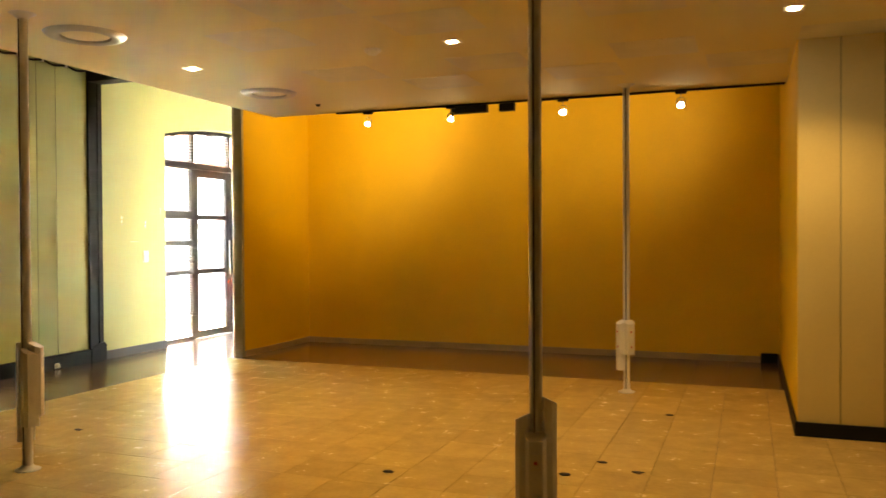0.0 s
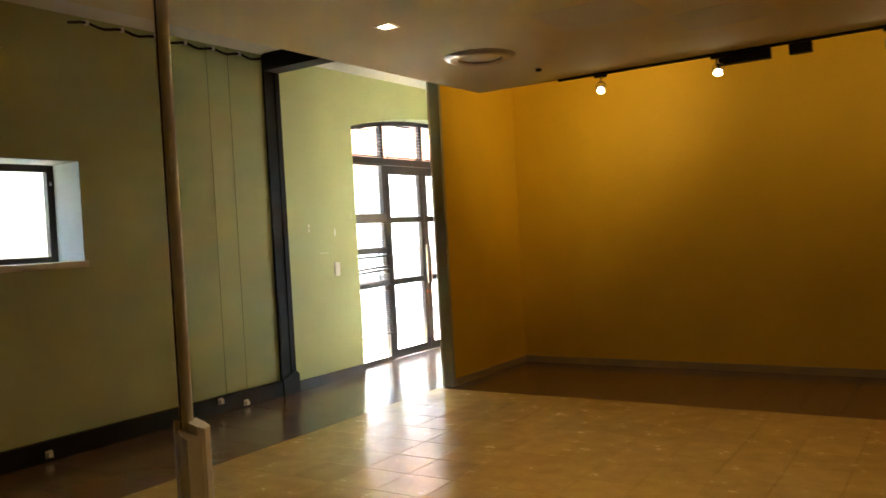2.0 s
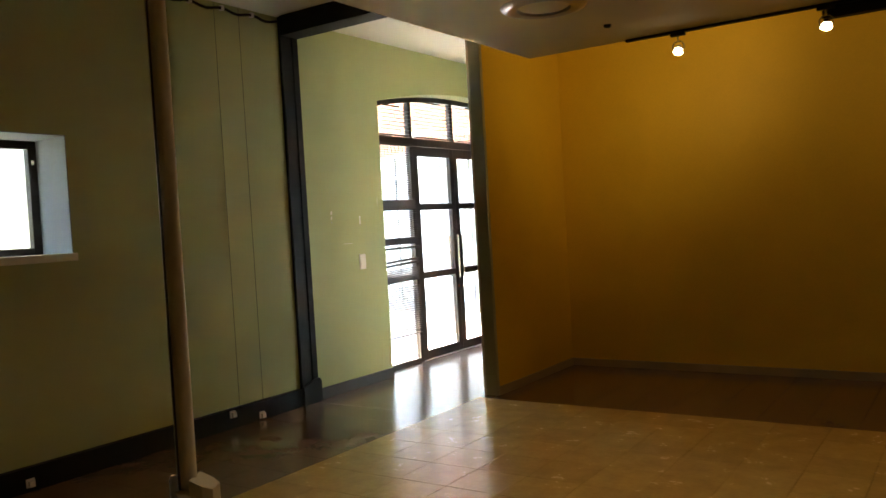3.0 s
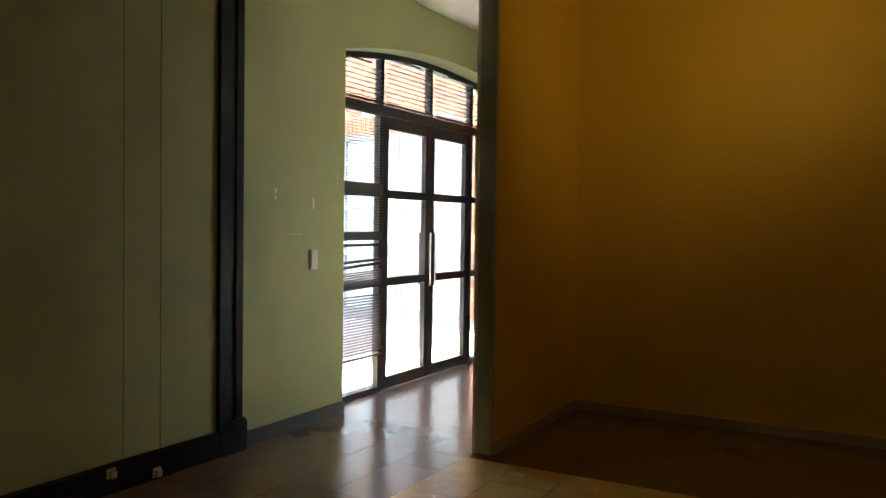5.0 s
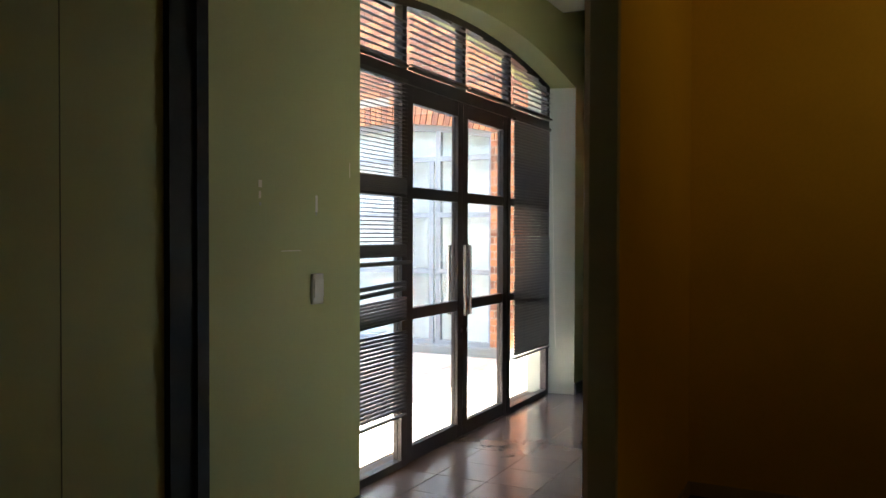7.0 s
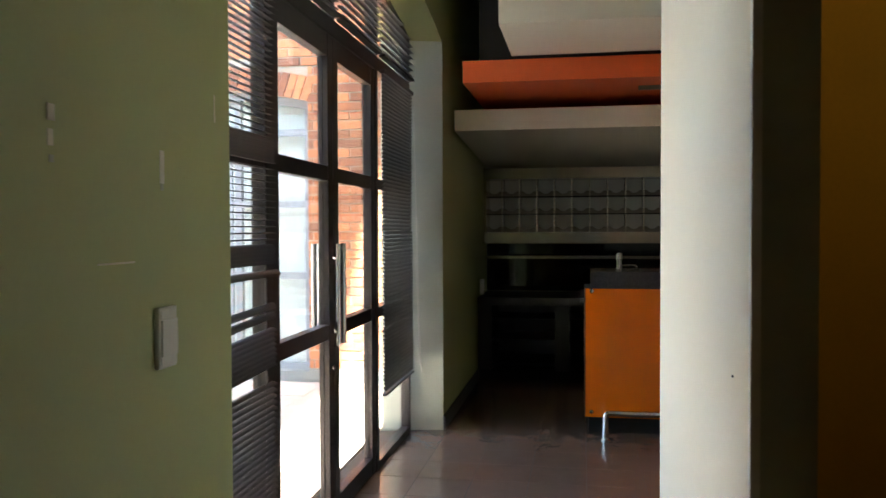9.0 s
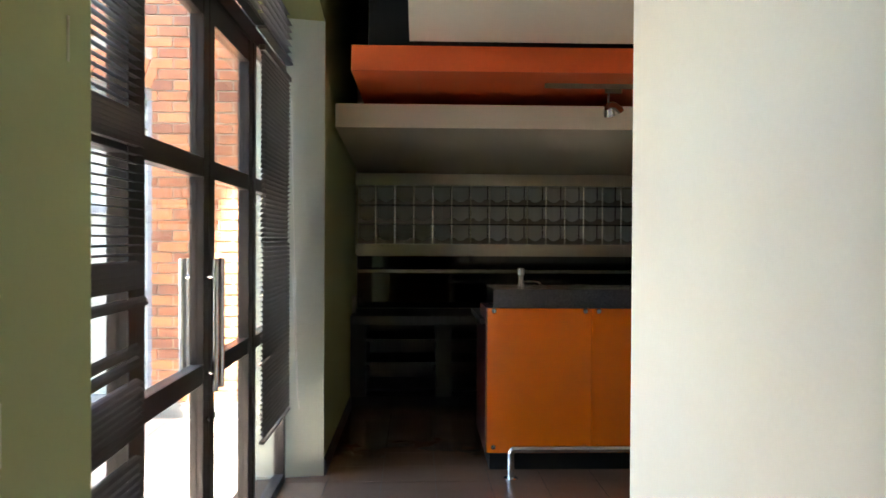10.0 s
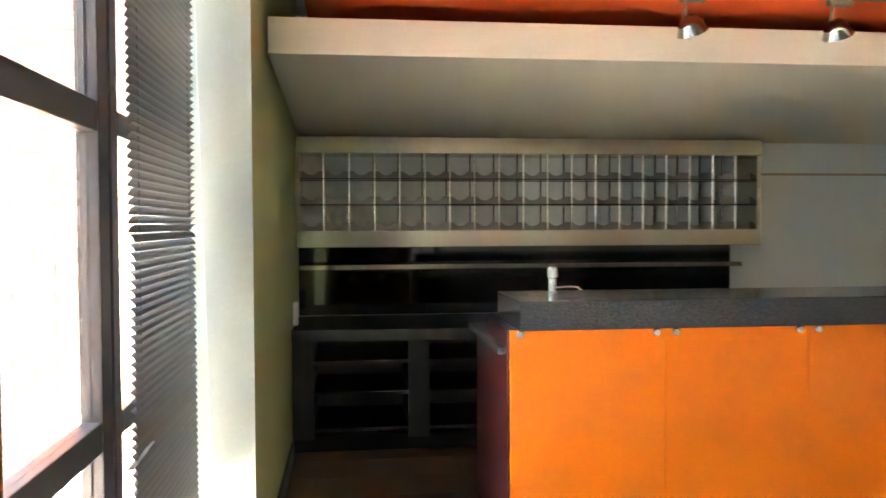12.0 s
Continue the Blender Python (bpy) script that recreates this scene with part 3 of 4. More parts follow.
# perforated ceiling panels in a chequered pattern
bm = bmesh.new()
for i in range(-2, 9):
    for j in range(-12, 3):
        x, y = 3.45 + 0.6 * i, -2.55 + 0.6 * j
        if (i + j) % 2 == 0 and 3.2 < x < 8.5 and (-4.9 < y < -3.2 or -2.6 < y < -1.4):
            box(bm, x, x + 0.56, y, y + 0.5, CEIL_Z - 0.0015, CEIL_Z + 0.01)
structure("ceiling_panels", bm, GRILLE, "darker perforated acoustic panels in the dropped ceiling", "ceiling")

# track with spotlights along the yellow wall
track = thing("light_track", "black lighting track along the ceiling edge", "light track")
part("rail", boxes((2.72, 7.03, -0.615, -0.578, CEIL_Z - 0.017, CEIL_Z - 0.001)), BLACKPAINT, track)


def track_spot(x, y, z, aim, watts):
    """Small lamp head hanging from the track on a stirrup."""
    s = thing("track_spotlight", "small chrome track spotlight, switched on", "spotlight", "track spotlights", at=(x, y, CEIL_Z - 0.03))
    part("adapter", boxes((x - 0.05, x + 0.05, y - 0.02, y + 0.02, CEIL_Z - 0.042, CEIL_Z - 0.0172), bevel=0.004), BLACKPAINT, s)
    part("stem", tube([(x, y, CEIL_Z - 0.042), (x, y, z + 0.055)], 0.005, 10), CHROME, s)
    d = (Vector(aim) - Vector((x, y, z))).normalized()
    m = Matrix.Translation((x, y, z)) @ d.to_track_quat("Z", "Y").to_matrix().to_4x4()
    bm = lathe([(0.0, -0.045), (0.014, -0.043), (0.021, -0.028), (0.031, 0.0), (0.038, 0.018), (0.036, 0.018), (0.025, 0.003)], seg=24)
    bmesh.ops.transform(bm, matrix=m, verts=bm.verts[:])
    part("lamp_head", bm, REFLECTOR, s, smooth=True)
    bm = lathe([(0.0, 0.004), (0.017, 0.006), (0.020, 0.011), (0.016, 0.018), (0.009, 0.022), (0.0, 0.023)], seg=24)
    bmesh.ops.transform(bm, matrix=m, verts=bm.verts[:])
    part("bulb", bm, BULB, s, "glowing halogen bulb")
    part("stirrup", tube([(x - 0.036, y, z), (x - 0.04, y, z + 0.03), (x - 0.022, y, z + 0.055), (x + 0.022, y, z + 0.055), (x + 0.04, y, z + 0.03), (x + 0.036, y, z)], 0.004, 8), CHROME, s)
    lamp = new("spot_lamp", bpy.data.lights.new("spot_lamp", "SPOT"))
    lamp.data.energy, lamp.data.color, lamp.data.shadow_soft_size = watts, (1.0, 0.65, 0.26), 0.03
    lamp.data.spot_size, lamp.data.spot_blend = radians(130), 1.0
    lamp.matrix_world = look((x, y + 0.10, z), (x - 1.1, ALC_Y, 2.95))


for x, watts in ((3.09, 0.46), (4.0, 0.13), (5.116, 0.12), (6.178, 0.24)):
    track_spot(x, -0.62, 2.525, (x + 0.05, -1.25, 1.9), watts)
for x, w in ((4.16, 0.38), (4.55, 0.15)):
    tb = thing("transformer_box", "black transformer box beside the lighting track", "transformer", "transformer boxes", at=(x, -0.54, CEIL_Z))
    part("case", boxes((x - w / 2, x + w / 2, -0.576, -0.50, CEIL_Z - 0.085, CEIL_Z - 0.01), bevel=0.006), BLACKPAINT, tb)

# ---- things on the green wall ----


def light_switch(y, z):
    s = thing("light_switch", "white plastic rocker light switch on the green wall", "light switch", at=(0, y, z))
    part("plate", boxes((0.0005, 0.014, y - 0.04, y + 0.04, z - 0.069, z + 0.069), bevel=0.005), PLASTIC, s)
    part("rocker", boxes((0.014, 0.0195, y - 0.033, y + 0.033, z - 0.041, z + 0.041), bevel=0.001), PLASTIC, s)
    part("end_cap", boxes((0.014, 0.0155, y - 0.033, y + 0.033, z + 0.043, z + 0.062)), PLASTIC, s)
    part("end_cap", boxes((0.014, 0.0155, y - 0.033, y + 0.033, z - 0.062, z - 0.043)), PLASTIC, s)


light_switch(-0.36, 1.145)


def plinth_socket(y, z):
    s = thing("socket_cover", "white socket cover on the black plinth", "socket", "plinth sockets", at=(0.05, y, z))
    part("plate", boxes((0.0505, 0.058, y - 0.026, y + 0.026, z - 0.026, z + 0.026), bevel=0.002), PLASTIC, s)
    part("plug", boxes((0.058, 0.08, y - 0.018, y + 0.018, z - 0.022, z + 0.016), bevel=0.004), PLASTIC, s)


for y, z in ((-1.74, 0.045), (-2.03, 0.115), (-3.575, 0.06)):
    plinth_socket(y, z)

cable = thing("wall_cable", "black cable clipped along the top of the green wall", "cable")
pts = [(0.02, -1.25 - 0.05 * k, UP_Z - 0.04 - 0.025 * math.sin(k * 0.52) ** 2) for k in range(40)]
part("cable", tube(pts, 0.011, 8), BLACKPAINT, cable, smooth=True)
for k in (6, 12, 18, 24, 30, 36):
    part("clip", boxes((0.0, 0.035, pts[k][1] - 0.012, pts[k][1] + 0.012, pts[k][2] - 0.018, pts[k][2] + 0.018)), PLASTIC, cable)
for y, z, w, h, mt, lb in ((-0.357, 1.53, 0.016, 0.075, PLASTIC, "pale filled scar in the green paint"), (-0.358, 1.485, 0.012, 0.016, EDGE, "small grey plug hole below the scar"),
                           (-0.742, 1.60, 0.02, 0.03, CREAM, "pale chipped scar in the green paint"), (-0.744, 1.555, 0.014, 0.03, CREAM, "pale chipped scar in the green paint"),
                           (-0.742, 1.517, 0.013, 0.014, EDGE, "small grey plug hole below the scar"), (-0.54, 1.32, 0.13, 0.004, CREAM, "long pale scratch in the green paint"), (-0.09, 1.70, 0.004, 0.07, CREAM, "fine pale scratch in the green paint")):
    sc = thing("wall_scar", lb, "wall mark", "wall marks", at=(0, y, z))
    part("patch", boxes((0.0002, 0.0024, y - w / 2, y + w / 2, z - h / 2, z + h / 2), bevel=0.0007), mt, sc)
nail = thing("wall_nail", "tiny dark nail in the cream partition", "nail", at=(PX0, -0.19, 1.06))
part("head", lathe([(0.0, 0.004), (0.003, 0.003), (0.003, 0.0)], (PX0 - 0.003, -0.19, 1.06), 10, "x"), DARKGREY, nail)


# ---- blinds ----
def slat_bm(y0, y1, x, z, tilt, w=0.0265, sag=0.0, turn=0.0):
    bm = bmesh.new()
    c, s = math.cos(radians(tilt)), math.sin(radians(tilt))
    rows = []
    for a, h in ((-0.5, 0), (-0.17, 0.0032), (0.17, 0.0032), (0.5, 0)):
        u, v = a * w, h
        rows.append([bm.verts.new((x + u * c - v * s, y, z + u * s + v * c + (sag if y == y1 else -sag) + turn * (y - y0))) for y in (y0, y1)])
    for a, b in zip(rows, rows[1:]):
        bm.faces.new((a[0], b[0], b[1], a[1]))
    g = bmesh.ops.extrude_face_region(bm, geom=bm.faces[:])
    bmesh.ops.translate(bm, verts=[v for v in g["geom"] if isinstance(v, bmesh.types.BMVert)], vec=(0, 0, -0.0008))
    bmesh.ops.recalc_face_normals(bm, faces=bm.faces[:])
    return bm


def blind(name, y0, y1, x, z_top, slats, label, cords, z_low, rail_turn=0.0):
    b = thing(name, label, "blind", "venetian blinds", at=(x, y0, z_top))
    part("headrail", boxes((x - 0.014, x + 0.014, y0, y1, z_top - 0.025, z_top)), SLAT, b)
    shared = {}
    for z, tilt, a, c, turn in slats:
        key = (tilt, round(c - a, 3), turn)
        if key not in shared:
            shared[key] = mesh_of("slat", slat_bm(0, c - a, 0, 0, tilt, turn=turn), SLAT)
        s = new("slat", shared[key])
        s.parent = b
        s.matrix_parent_inverse = b.matrix_basis.inverted()
        s.location = (x, a, z)
    bm = boxes((x - 0.012, x + 0.012, y0, y1, z_low - 0.012, z_low))
    for v in bm.verts:
        v.co.z += rail_turn * (v.co.y - y0)
    part("bottom_rail", bm, SLAT, b)
    for y in cords:
        part("cord", tube([(x, y, z_low), (x, y, z_top)], 0.0016, 6), SLAT, b)
    return b


XB = DOOR_X + 0.055
sl = []
z = 2.27
while z > 1.72:
    sl.append((z, -9, 0.10, 0.775, 0.0)); z -= 0.0232
while z > 1.64:
    sl.append((z, -60, 0.10, 0.775, 0.0)); z -= 0.012
while z > 1.33:
    sl.append((z, -6, 0.10, 0.775, 0.0)); z -= 0.0232
for k in range(5):
    sl.append((1.325 - 0.013 * k, -50, 0.10, 0.775, 0.0))
sl += [(1.225, -65, 0.10, 0.83, 0.004), (1.085, -60, 0.10, 0.775, 0.035), (1.045, -60, 0.10, 0.775, 0.045)]
z = 1.0
while z > 0.87:
    sl.append((z, -24, 0.10, 0.775, 0.03)); z -= 0.018
z = 0.82
while z > 0.36:
    sl.append((z, -20, 0.10, 0.775, 0.0)); z -= 0.0225
blind("venetian_blind", 0.10, 0.775, XB, 2.30, sl, "dark brown venetian blind with dropped and twisted slats", (0.17, 0.69), 0.335)
sl = []
z = 2.27
while z > 0.46:
    sl.append((z, -48 if z < 1.38 else 50, 2.44, 3.23, 0.0)); z -= 0.0232
sl.append((0.80, 20, 2.38, 2.60, 0.05))
blind("venetian_blind", 2.44, 3.23, XB, 2.30, sl, "dark brown closed venetian blind with one broken slat", (2.52, 3.16), 0.435)
pull = thing("blind_cord", "pale looped pull cord of the blind", "cord", at=(XB + 0.01, 3.25, 2.2))
part("cord", tube([(XB + 0.01, 3.255, 2.2), (XB + 0.03, 3.26, 1.2), (XB + 0.05, 3.262, 0.5), (XB + 0.06, 3.25, 0.42), (XB + 0.05, 3.24, 0.5), (XB + 0.02, 3.25, 1.2)], 0.0022, 6), PLASTIC, pull)
for a, c in ((L0 + 0.05, L1 - 0.027), (L1 + 0.027, MEET - 0.027), (MEET + 0.027, R1 - 0.027), (R1 + 0.027, S1 - 0.05)):
    sl = []
    z = ZT1 + 0.03
    while z < arch_z((a + c) / 2, -0.07):
        # slats follow the arch and stop at it
        lo, hi = a, c
        while lo < hi - 0.05 and arch_z(lo, -0.06) < z:
            lo += 0.02
        while hi > lo + 0.05 and arch_z(hi, -0.06) < z:
            hi -= 0.02
        sl.append((z, -2, round(lo, 3), round(hi, 3), 0.0)); z += 0.039
    b = thing("transom_louvre", "dark slatted louvre blind in the arched transom", "blind", "transom louvres", at=(XB, a, ZT1))
    part("bottom_rail", boxes((XB - 0.02, XB + 0.02, a, c, ZT1 + 0.001, ZT1 + 0.014)), SLAT, b)
    for z, tilt, lo, hi, turn in sl:
        part("slat", slat_bm(lo, hi, XB, z, tilt, w=0.033), SLAT, b)
    part("headrail", boxes((XB - 0.006, XB + 0.006, (a + c) / 2 - 0.15, (a + c) / 2 + 0.15, arch_z((a + c) / 2, -0.075), arch_z((a + c) / 2, -0.062))), SLAT, b)

# ---- bar ----
CY = 3.42
counter = thing("bar_counter", "bar counter clad in orange glass panels with chrome studs", "bar counter", at=(0.96, CY, 0))
part("carcass", boxes((0.972, 5.3, CY + 0.014, CY + 0.42, 0.115, 0.985)), BARDARK, counter)
part("plinth", boxes((0.985, 5.3, CY + 0.05, CY + 0.40, 0.004, 0.115)), BLACKPAINT, counter)
px = [0.963, 1.591, 2.19, 2.79, 3.39, 3.99, 4.59, 5.19]
for a, b in zip(px, px[1:]):
    p = part("glass_panel", boxes((a + 0.001, b - 0.001, CY, CY + 0.012, 0.118, 0.984), bevel=0.0015), ORANGE, counter)
    for x in (a + 0.04, b - 0.04):
        for z in (0.155, 0.967):
            part("stud", lathe([(0.0, 0.014), (0.012, 0.013), (0.016, 0.007), (0.016, 0.0)], (x, CY, z), 16, "y"), TAPCHROME, p, "chrome stud", smooth=True)
part("end_panel", boxes((0.955, 0.971, CY + 0.013, CY + 0.42, 0.115, 0.985)), MAROON, counter, "dark maroon end panel")
top = thing("granite_worktop", "thick black speckled granite bar top", "counter top", at=(0.93, 3.38, 0.985))
part("slab", boxes((0.995, 5.35, 3.375, 3.85, 0.986, 1.10), bevel=0.004), GRANITE, top)

tap = thing("bar_tap", "small chrome bar tap with a thin spout", "tap", at=(1.2, 3.67, 1.1))
part("body", lathe([(0.024, 1.10), (0.024, 1.106), (0.017, 1.112), (0.017, 1.165), (0.022, 1.17), (0.022, 1.205), (0.018, 1.214), (0.0, 1.215)], (1.195, 3.67, 0), 20), TAPCHROME, tap, smooth=True)
part("spout", tube([(1.205, 3.67, 1.125), (1.26, 3.665, 1.13), (1.30, 3.66, 1.128), (1.315, 3.66, 1.115)], 0.005, 10), CHROME, tap, smooth=True)

unit = thing("under_counter", "low maroon unit with a charcoal worktop behind the bar", "cabinet", at=(0.95, 3.9, 0))
part("body", boxes((0.962, 5.2, 3.845, 4.22, 0.10, 0.885)), MAROON, unit)
part("kick", boxes((0.99, 5.2, 3.87, 4.18, 0.004, 0.10)), BLACKPAINT, unit)
part("worktop", boxes((0.925, 0.953, 3.46, 4.24, 0.886, 0.915), (0.953, 5.2, 3.852, 4.24, 0.886, 0.915)), CHARCOALTOP, unit)

rail = thing("foot_rail", "chrome foot rail on short posts before the bar", "foot rail", at=(1.09, 3.28, 0))
arc = [(1.092, 3.28, 0.006), (1.092, 3.28, 0.15), (1.095, 3.28, 0.165), (1.104, 3.28, 0.175), (1.12, 3.28, 0.178), (5.2, 3.28, 0.178)]
part("tube", tube(arc, 0.021, 18), CHROME, rail, smooth=True)
for x in (1.845, 2.6, 3.36, 4.1):
    part("post", tube([(x, 3.28, 0.006), (x, 3.28, 0.16)], 0.014, 14), CHROME, rail, smooth=True)
for x in (1.092, 1.845, 2.6, 3.36, 4.1):
    part("flange", lathe([(0.0, 0.0065), (0.042, 0.0065), (0.042, 0.012), (0.024, 0.016), (0.0, 0.016)], (x, 3.28, 0), 24), CHROME, rail, smooth=True)

# wine rack
RY0, RY1 = 5.655, BACK_Y
RX0, RX1 = 0.004, 3.18
rack = thing("wine_rack", "wall-hung stainless steel wine rack with small pigeonholes, empty", "wine rack", at=(0, RY0, 1.24))
part("top_beam", boxes((RX0, RX1, RY0 - 0.01, RY1 - 0.001, 1.858, 1.967), bevel=0.003), STEEL, rack)
part("bottom_beam", boxes((RX0, RX1, RY0 - 0.01, RY1 - 0.001, 1.243, 1.352), bevel=0.003), STEEL, rack)
for x in (RX0, RX1 - 0.03):
    part("side_plate", boxes((x, x + 0.03, RY0, RY1 - 0.001, 1.352, 1.858)), STEEL, rack)
NC = 19
pitch = (RX1 - RX0 - 0.03) / NC
zs = (1.352, 1.523, 1.690, 1.858)
for i in range(1, NC):
    x = RX0 + 0.015 + i * pitch
    part("front_rod", tube([(x, RY0 + 0.009, 1.352), (x, RY0 + 0.009, 1.858)], 0.0065, 12), TAPCHROME, rack, smooth=True)
    part("back_rod", boxes((x - 0.004, x + 0.004, RY1 - 0.085, RY1 - 0.075, 1.352, 1.858)), BARDARK, rack)
for z in zs[1:3]:
    part("cross_rod", boxes((RX0 + 0.03, RX1 - 0.03, RY0 - 0.007, RY0 + 0.0015, z - 0.004, z + 0.004)), BARDARK, rack)
    part("cross_rod", boxes((RX0 + 0.03, RX1 - 0.03, RY1 - 0.095, RY1 - 0.086, z - 0.004, z + 0.004)), BARDARK, rack)
for z in (1.353, 1.527, 1.694):
    pts = [(RX0 + 0.031, z), (RX1 - 0.031, z)]
    for i in range(NC - 1, -1, -1):
        for k in range(10):
            u = k / 10
            x = RX0 + 0.015 + (i + 1 - u) * pitch
            dip = max(0.0, math.cos((u - 0.5) * 2 * math.pi * 0.85)) ** 0.7
            pts.append((min(max(x, RX0 + 0.031), RX1 - 0.031), z + 0.052 - 0.026 * dip))
    part("scalloped_strip", prism(pts, RY0 + 0.10, RY0 + 0.102, "y"), DULLSTEEL, rack, "scalloped steel bottle strip")

structure("splashback", boxes((0.004, 3.10, BACK_Y - 0.012, BACK_Y - 0.001, 0.77, 1.35)), BLACKGLOSS, "black glass splashback behind the bar", "splashback")
shelf = thing("wall_shelf", "thin steel wall shelf on the splashback", "shelf", at=(0.02, 5.75, 1.1))
part("board", boxes((0.02, 3.06, 5.68, BACK_Y - 0.013, 1.095, 1.125), bevel=0.002), STEEL, shelf)

back = thing("back_counter", "dark back-bar counter with open shelves", "counter", at=(0, 5.2, 0))
part("worktop", boxes((0.004, 4.6, 5.18, BACK_Y - 0.013, 0.695, 0.765), bevel=0.003), BARDARK, back)
part("back_panel", boxes((0.004, 4.6, 5.85, 5.87, 0.1, 0.695)), BARDARK, back)
part("kick", boxes((0.004, 4.6, 5.30, 5.85, 0.004, 0.10)), BLACKPAINT, back)
for a, b in ((0.004, 0.13), (0.70, 0.83), (1.5, 1.62), (2.3, 2.42), (3.1, 3.22), (4.48, 4.6)):
    part("upright", boxes((a, b, 5.22, 5.85, 0.10, 0.695)), BARDARK, back)
for a, b in ((0.13, 0.70), (0.83, 1.5), (1.62, 2.3), (2.42, 3.1), (3.22, 4.48)):
    for z in (0.14, 0.36, 0.55):
        part("shelf", boxes((a + 0.001, b - 0.001, 5.25, 5.85, z, z + 0.018)), BARDARK, back)

sk = thing("wall_socket", "white socket on the bar side wall", "socket", at=(0, 5.45, 0.86))
part("plate", boxes((0.0005, 0.03, 5.40, 5.50, 0.77, 0.91), bevel=0.004), PLASTIC, sk)
part("rocker", boxes((0.03, 0.034, 5.43, 5.47, 0.82, 0.86)), PLASTIC, sk)

structure("wall_seam", boxes((3.2, 6.0, BACK_Y - 0.012, BACK_Y - 0.001, 1.74, 1.757)), PALESKIRT, "thin grey rail on the back wall", "trim")

# bar track with aluminium spotlights
bt = thing("light_track", "thin aluminium lighting track under the orange bulkhead", "light track", at=(1.3, 3.5, 2.31))
part("rail", boxes((1.312, 4.6, 3.49, 3.515, 2.312, 2.339)), TRACKGREY, bt)


def bar_spot(x):
    s = thing("bar_spotlight", "chrome bowl spotlight on the bar track, switched off", "spotlight", "bar spotlights", at=(x, 3.5, 2.3))
    part("adapter", boxes((x - 0.05, x + 0.05, 3.488, 3.518, 2.285, 2.311), bevel=0.004), TRACKGREY, s)
    part("stem", tube([(x - 0.03, 3.503, 2.28), (x - 0.03, 3.51, 2.25), (x - 0.03, 3.515, 2.205)], 0.006, 10), TRACKGREY, s, smooth=True)
    bm = lathe([(0.0, 0.055), (0.02, 0.052), (0.035, 0.04), (0.05, 0.015), (0.062, -0.02), (0.058, -0.02), (0.045, 0.012), (0.02, 0.04), (0.0, 0.044)], seg=28)
    bmesh.ops.transform(bm, matrix=Matrix.Translation((x, 3.515, 2.185)) @ Matrix.Rotation(radians(-25), 4, "Y") @ Matrix.Rotation(radians(20), 4, "X"), verts=bm.verts[:])
    part("bowl", bm, REFLECTOR, s, smooth=True)
    part("bulb", lathe([(0.0, 0.03), (0.014, 0.025), (0.018, 0.008), (0.0, 0.0)], (x + 0.004, 3.512, 2.175), 16), PLASTIC, s, "unlit bulb", smooth=True)


for x in (1.73, 2.36, 3.0, 3.64):
    bar_spot(x)

# ---- crumbs and bits on the hall floor ----
rng = random.Random(9)
for x, y in ((2.34, -3.72), (4.815, -3.9), (5.774, -3.61), (6.158, -3.44), (6.185, -1.86), (5.93, -3.3)):
    bm = bmesh.new()
    bmesh.ops.create_icosphere(bm, subdivisions=2, radius=0.03)
    for v in bm.verts:
        v.co = Vector((v.co.x * rng.uniform(0.8, 1.4), v.co.y * 0.6, v.co.z * 0.22)) + Vector((rng.uniform(-0.004, 0.004), rng.uniform(-0.004, 0.004), 0))
    lo = min(v.co.z for v in bm.verts)
    bmesh.ops.translate(bm, verts=bm.verts[:], vec=(x, y, 0.006 - lo))
    tagged(part("debris", bm, DEBRIS), "small dark crumb of debris on the tiles", "debris", "floor debris")

# ---- tiles ----
T, GAP = 0.30, 0.003
CREAM_T, BROWN_T = 0.33, 0.31


def tile_mesh(name, material, w, d, h=0.006, bev=0.0006):
    bm = bmesh.new()
    g = GAP / 2
    a, b = [(g, g), (w - g, g), (w - g, d - g), (g, d - g)], [(g + bev, g + bev), (w - g - bev, g + bev), (w - g - bev, d - g - bev), (g + bev, d - g - bev)]
    quads(bm, [(x, y, 0.0) for x, y in a] + [(x, y, h * 0.96) for x, y in a] + [(x, y, h) for x, y in b],
          [(0, 1, 5, 4), (1, 2, 6, 5), (2, 3, 7, 6), (3, 0, 4, 7), (4, 5, 9, 8), (5, 6, 10, 9), (6, 7, 11, 10), (7, 4, 8, 11), (8, 9, 10, 11)])
    return mesh_of(name, bm, material)


def lay(name, material, t, x0, y0, nx, ny, near, parent, seed):
    """Square tiles on a grid: those of the near stretch as parts, the rest in one joined mesh."""
    r = random.Random(seed)
    me = tile_mesh(name, material, t, t)
    rest = bmesh.new()
    for i in range(nx):
        for j in range(ny):
            x, y = x0 + i * t, y0 + j * t
            dz = r.uniform(-0.0003, 0.0002)
            if near(x, y):
                ob = new(name, me)
                ob.parent = parent
                ob.location = (x, y, dz)
            else:
                g = GAP / 2
                box(rest, x + g, x + t - g, y + g, y + t - g, 0.0, 0.006 + dz)
    if rest.faces:
        part(name + "s_far", rest, material, parent, kind="stuff")


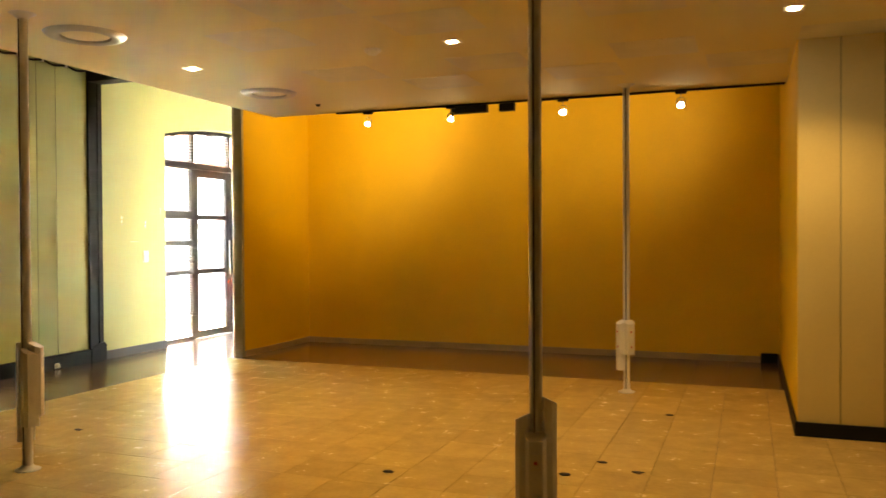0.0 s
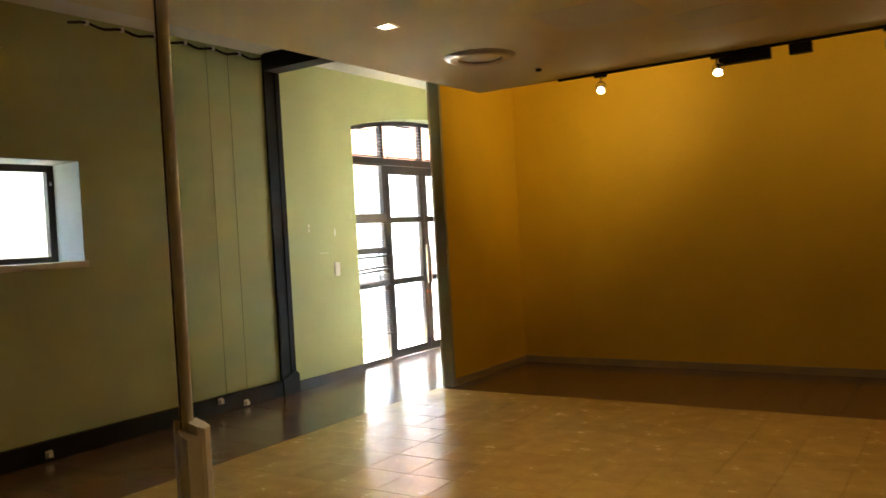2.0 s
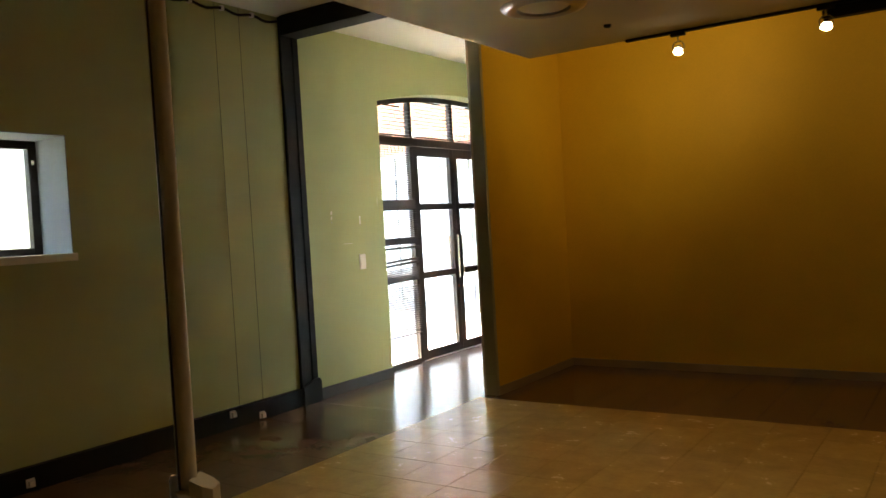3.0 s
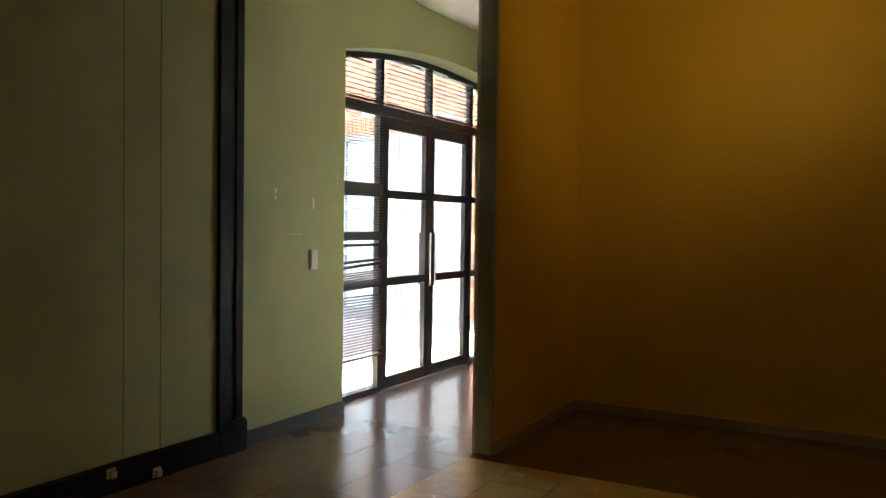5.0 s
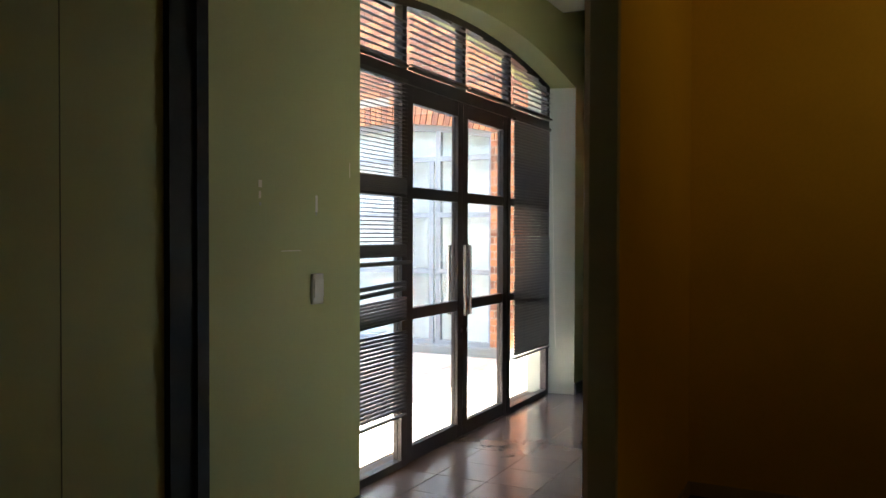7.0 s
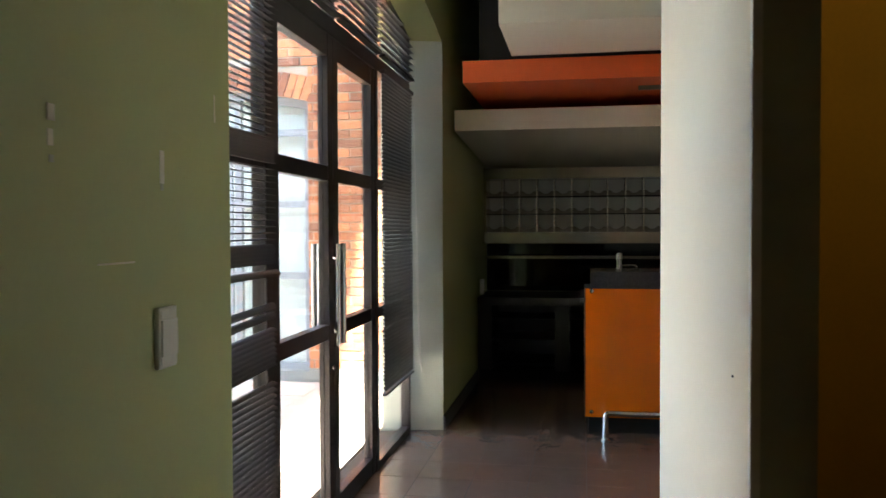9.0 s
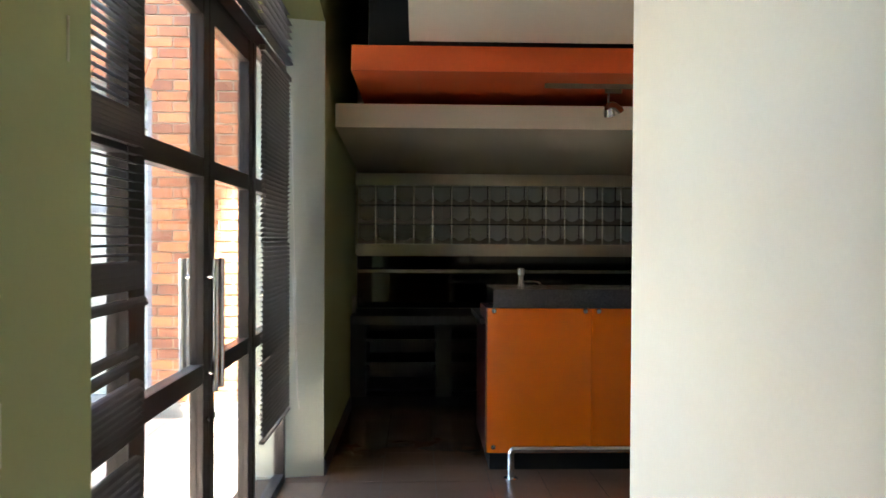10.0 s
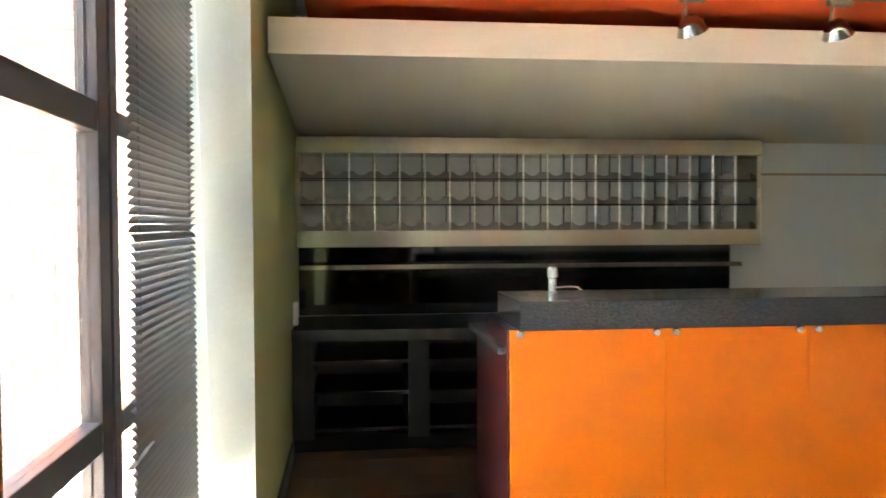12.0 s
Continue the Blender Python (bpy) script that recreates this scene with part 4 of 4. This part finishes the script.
GX, GY = 1.275, -0.485
BX = GX - 5 * BROWN_T
lay("cream_tile", CREAMTILE, CREAM_T, GX, GY - 33 * CREAM_T, 28, 33, lambda x, y: x < 6.4 and y > -5.9, floor, 1)
lay("brown_tile", BROWNTILE, BROWN_T, BX, GY - 35 * BROWN_T, 5, 35, lambda x, y: y > -4.6, floor, 2)
lay("brown_tile", BROWNTILE, BROWN_T, BX, GY, 24, 6, lambda x, y: x < 3.2, floor, 3)
lay("brown_tile", BROWNTILE, BROWN_T, BX, GY + 6 * BROWN_T, 16, 15, lambda x, y: x < 1.5 and y < 5.1, floor, 4)

# ---- courtyard paving and bricks ----
r = random.Random(5)
paver = tile_mesh("paver", PAVER, T, T, 0.03, 0.004)
rest = bmesh.new()
paving = structure("pavement", boxes((-7.0, -0.43, -1.3, YARD_Y - 0.021, -0.03, -0.028)), GROUT, "terracotta paved courtyard", "pavement")
for i in range(22):
    for j in range(20):
        x, y = -0.44 - (i + 1) * T, -1.1 + j * T
        if i < 9 and j > 4:
            ob = new("paver", paver)
            ob.parent = paving
            ob.location = (x, y, -0.028 + r.uniform(-0.003, 0.002))
        else:
            box(rest, x + 0.003, x + T - 0.003, y + 0.003, y + T - 0.003, -0.028, 0.001)
part("pavers_far", rest, PAVER, paving, kind="stuff")

BL, BH, J = 0.222, 0.073, 0.011


def in_opening(x0, x1, z0, z1):
    return x1 > AX0 - 0.02 and x0 < AX1 - 0.001 and z0 < yard_arch(min(max((x0 + x1) / 2, AX0), AX1), 0.25)


def brick_mesh(l):
    bm = boxes((0, l, 0, 0.014, 0, BH))
    for v in bm.verts:
        if v.co.y < 0.001:
            v.co.x += 0.003 if v.co.x < l / 2 else -0.003
            v.co.z += 0.003 if v.co.z < BH / 2 else -0.003
    return mesh_of("brick", bm, BRICK)


full, half = brick_mesh(BL), brick_mesh((BL - J) / 2)
rest = bmesh.new()
for row in range(60):
    z = 0.11 + row * (BH + J)
    x = -0.44 if row % 2 else -0.44 - (BL - J) / 2 - J
    if row % 2 == 0:
        cells = [(-0.44 - (BL - J) / 2, -0.44)]
    else:
        cells = []
    while x > -7.0:
        cells.append((x - BL, x))
        x -= BL + J
    for a, b in cells:
        # bricks beside the opening are cut to its edge
        if a < AX1 < b and z < AZ + 0.25:
            a = AX1 + 0.002
        if b - a < 0.03 or in_opening(a, b, z, z + BH):
            continue
        dy = r.uniform(-0.002, 0.003)
        if a > -2.2 and z < 3.3 and (abs(b - a - BL) < 0.004 or abs(b - a - (BL - J) / 2) < 0.004):
            ob = new("brick", full if b - a > 0.15 else half)
            ob.parent = brick_wall
            ob.location = (a, YARD_Y + dy, z)
        else:
            box(rest, a, b, YARD_Y + dy, YARD_Y + 0.014, z, z + BH)
part("bricks_far", rest, BRICK, brick_wall, kind="stuff")
# soldier bricks of the arch
n = 42
for k in range(n):
    x = AX0 + (k + 0.5) * (AX1 - AX0) / n
    slope = math.atan(-2 * AR * (x - (AX0 + AX1) / 2) / ((AX1 - AX0) / 2) ** 2) + (x - (AX0 + AX1) / 2) * -0.10
    bm = boxes((-0.034, 0.034, 0, 0.016, 0.003, BL))
    bmesh.ops.rotate(bm, verts=bm.verts[:], matrix=Matrix.Rotation(-slope, 3, "Y"))
    bmesh.ops.translate(bm, verts=bm.verts[:], vec=(x, YARD_Y - 0.004, yard_arch(x)))
    part("arch_brick", bm, BRICK, brick_wall)
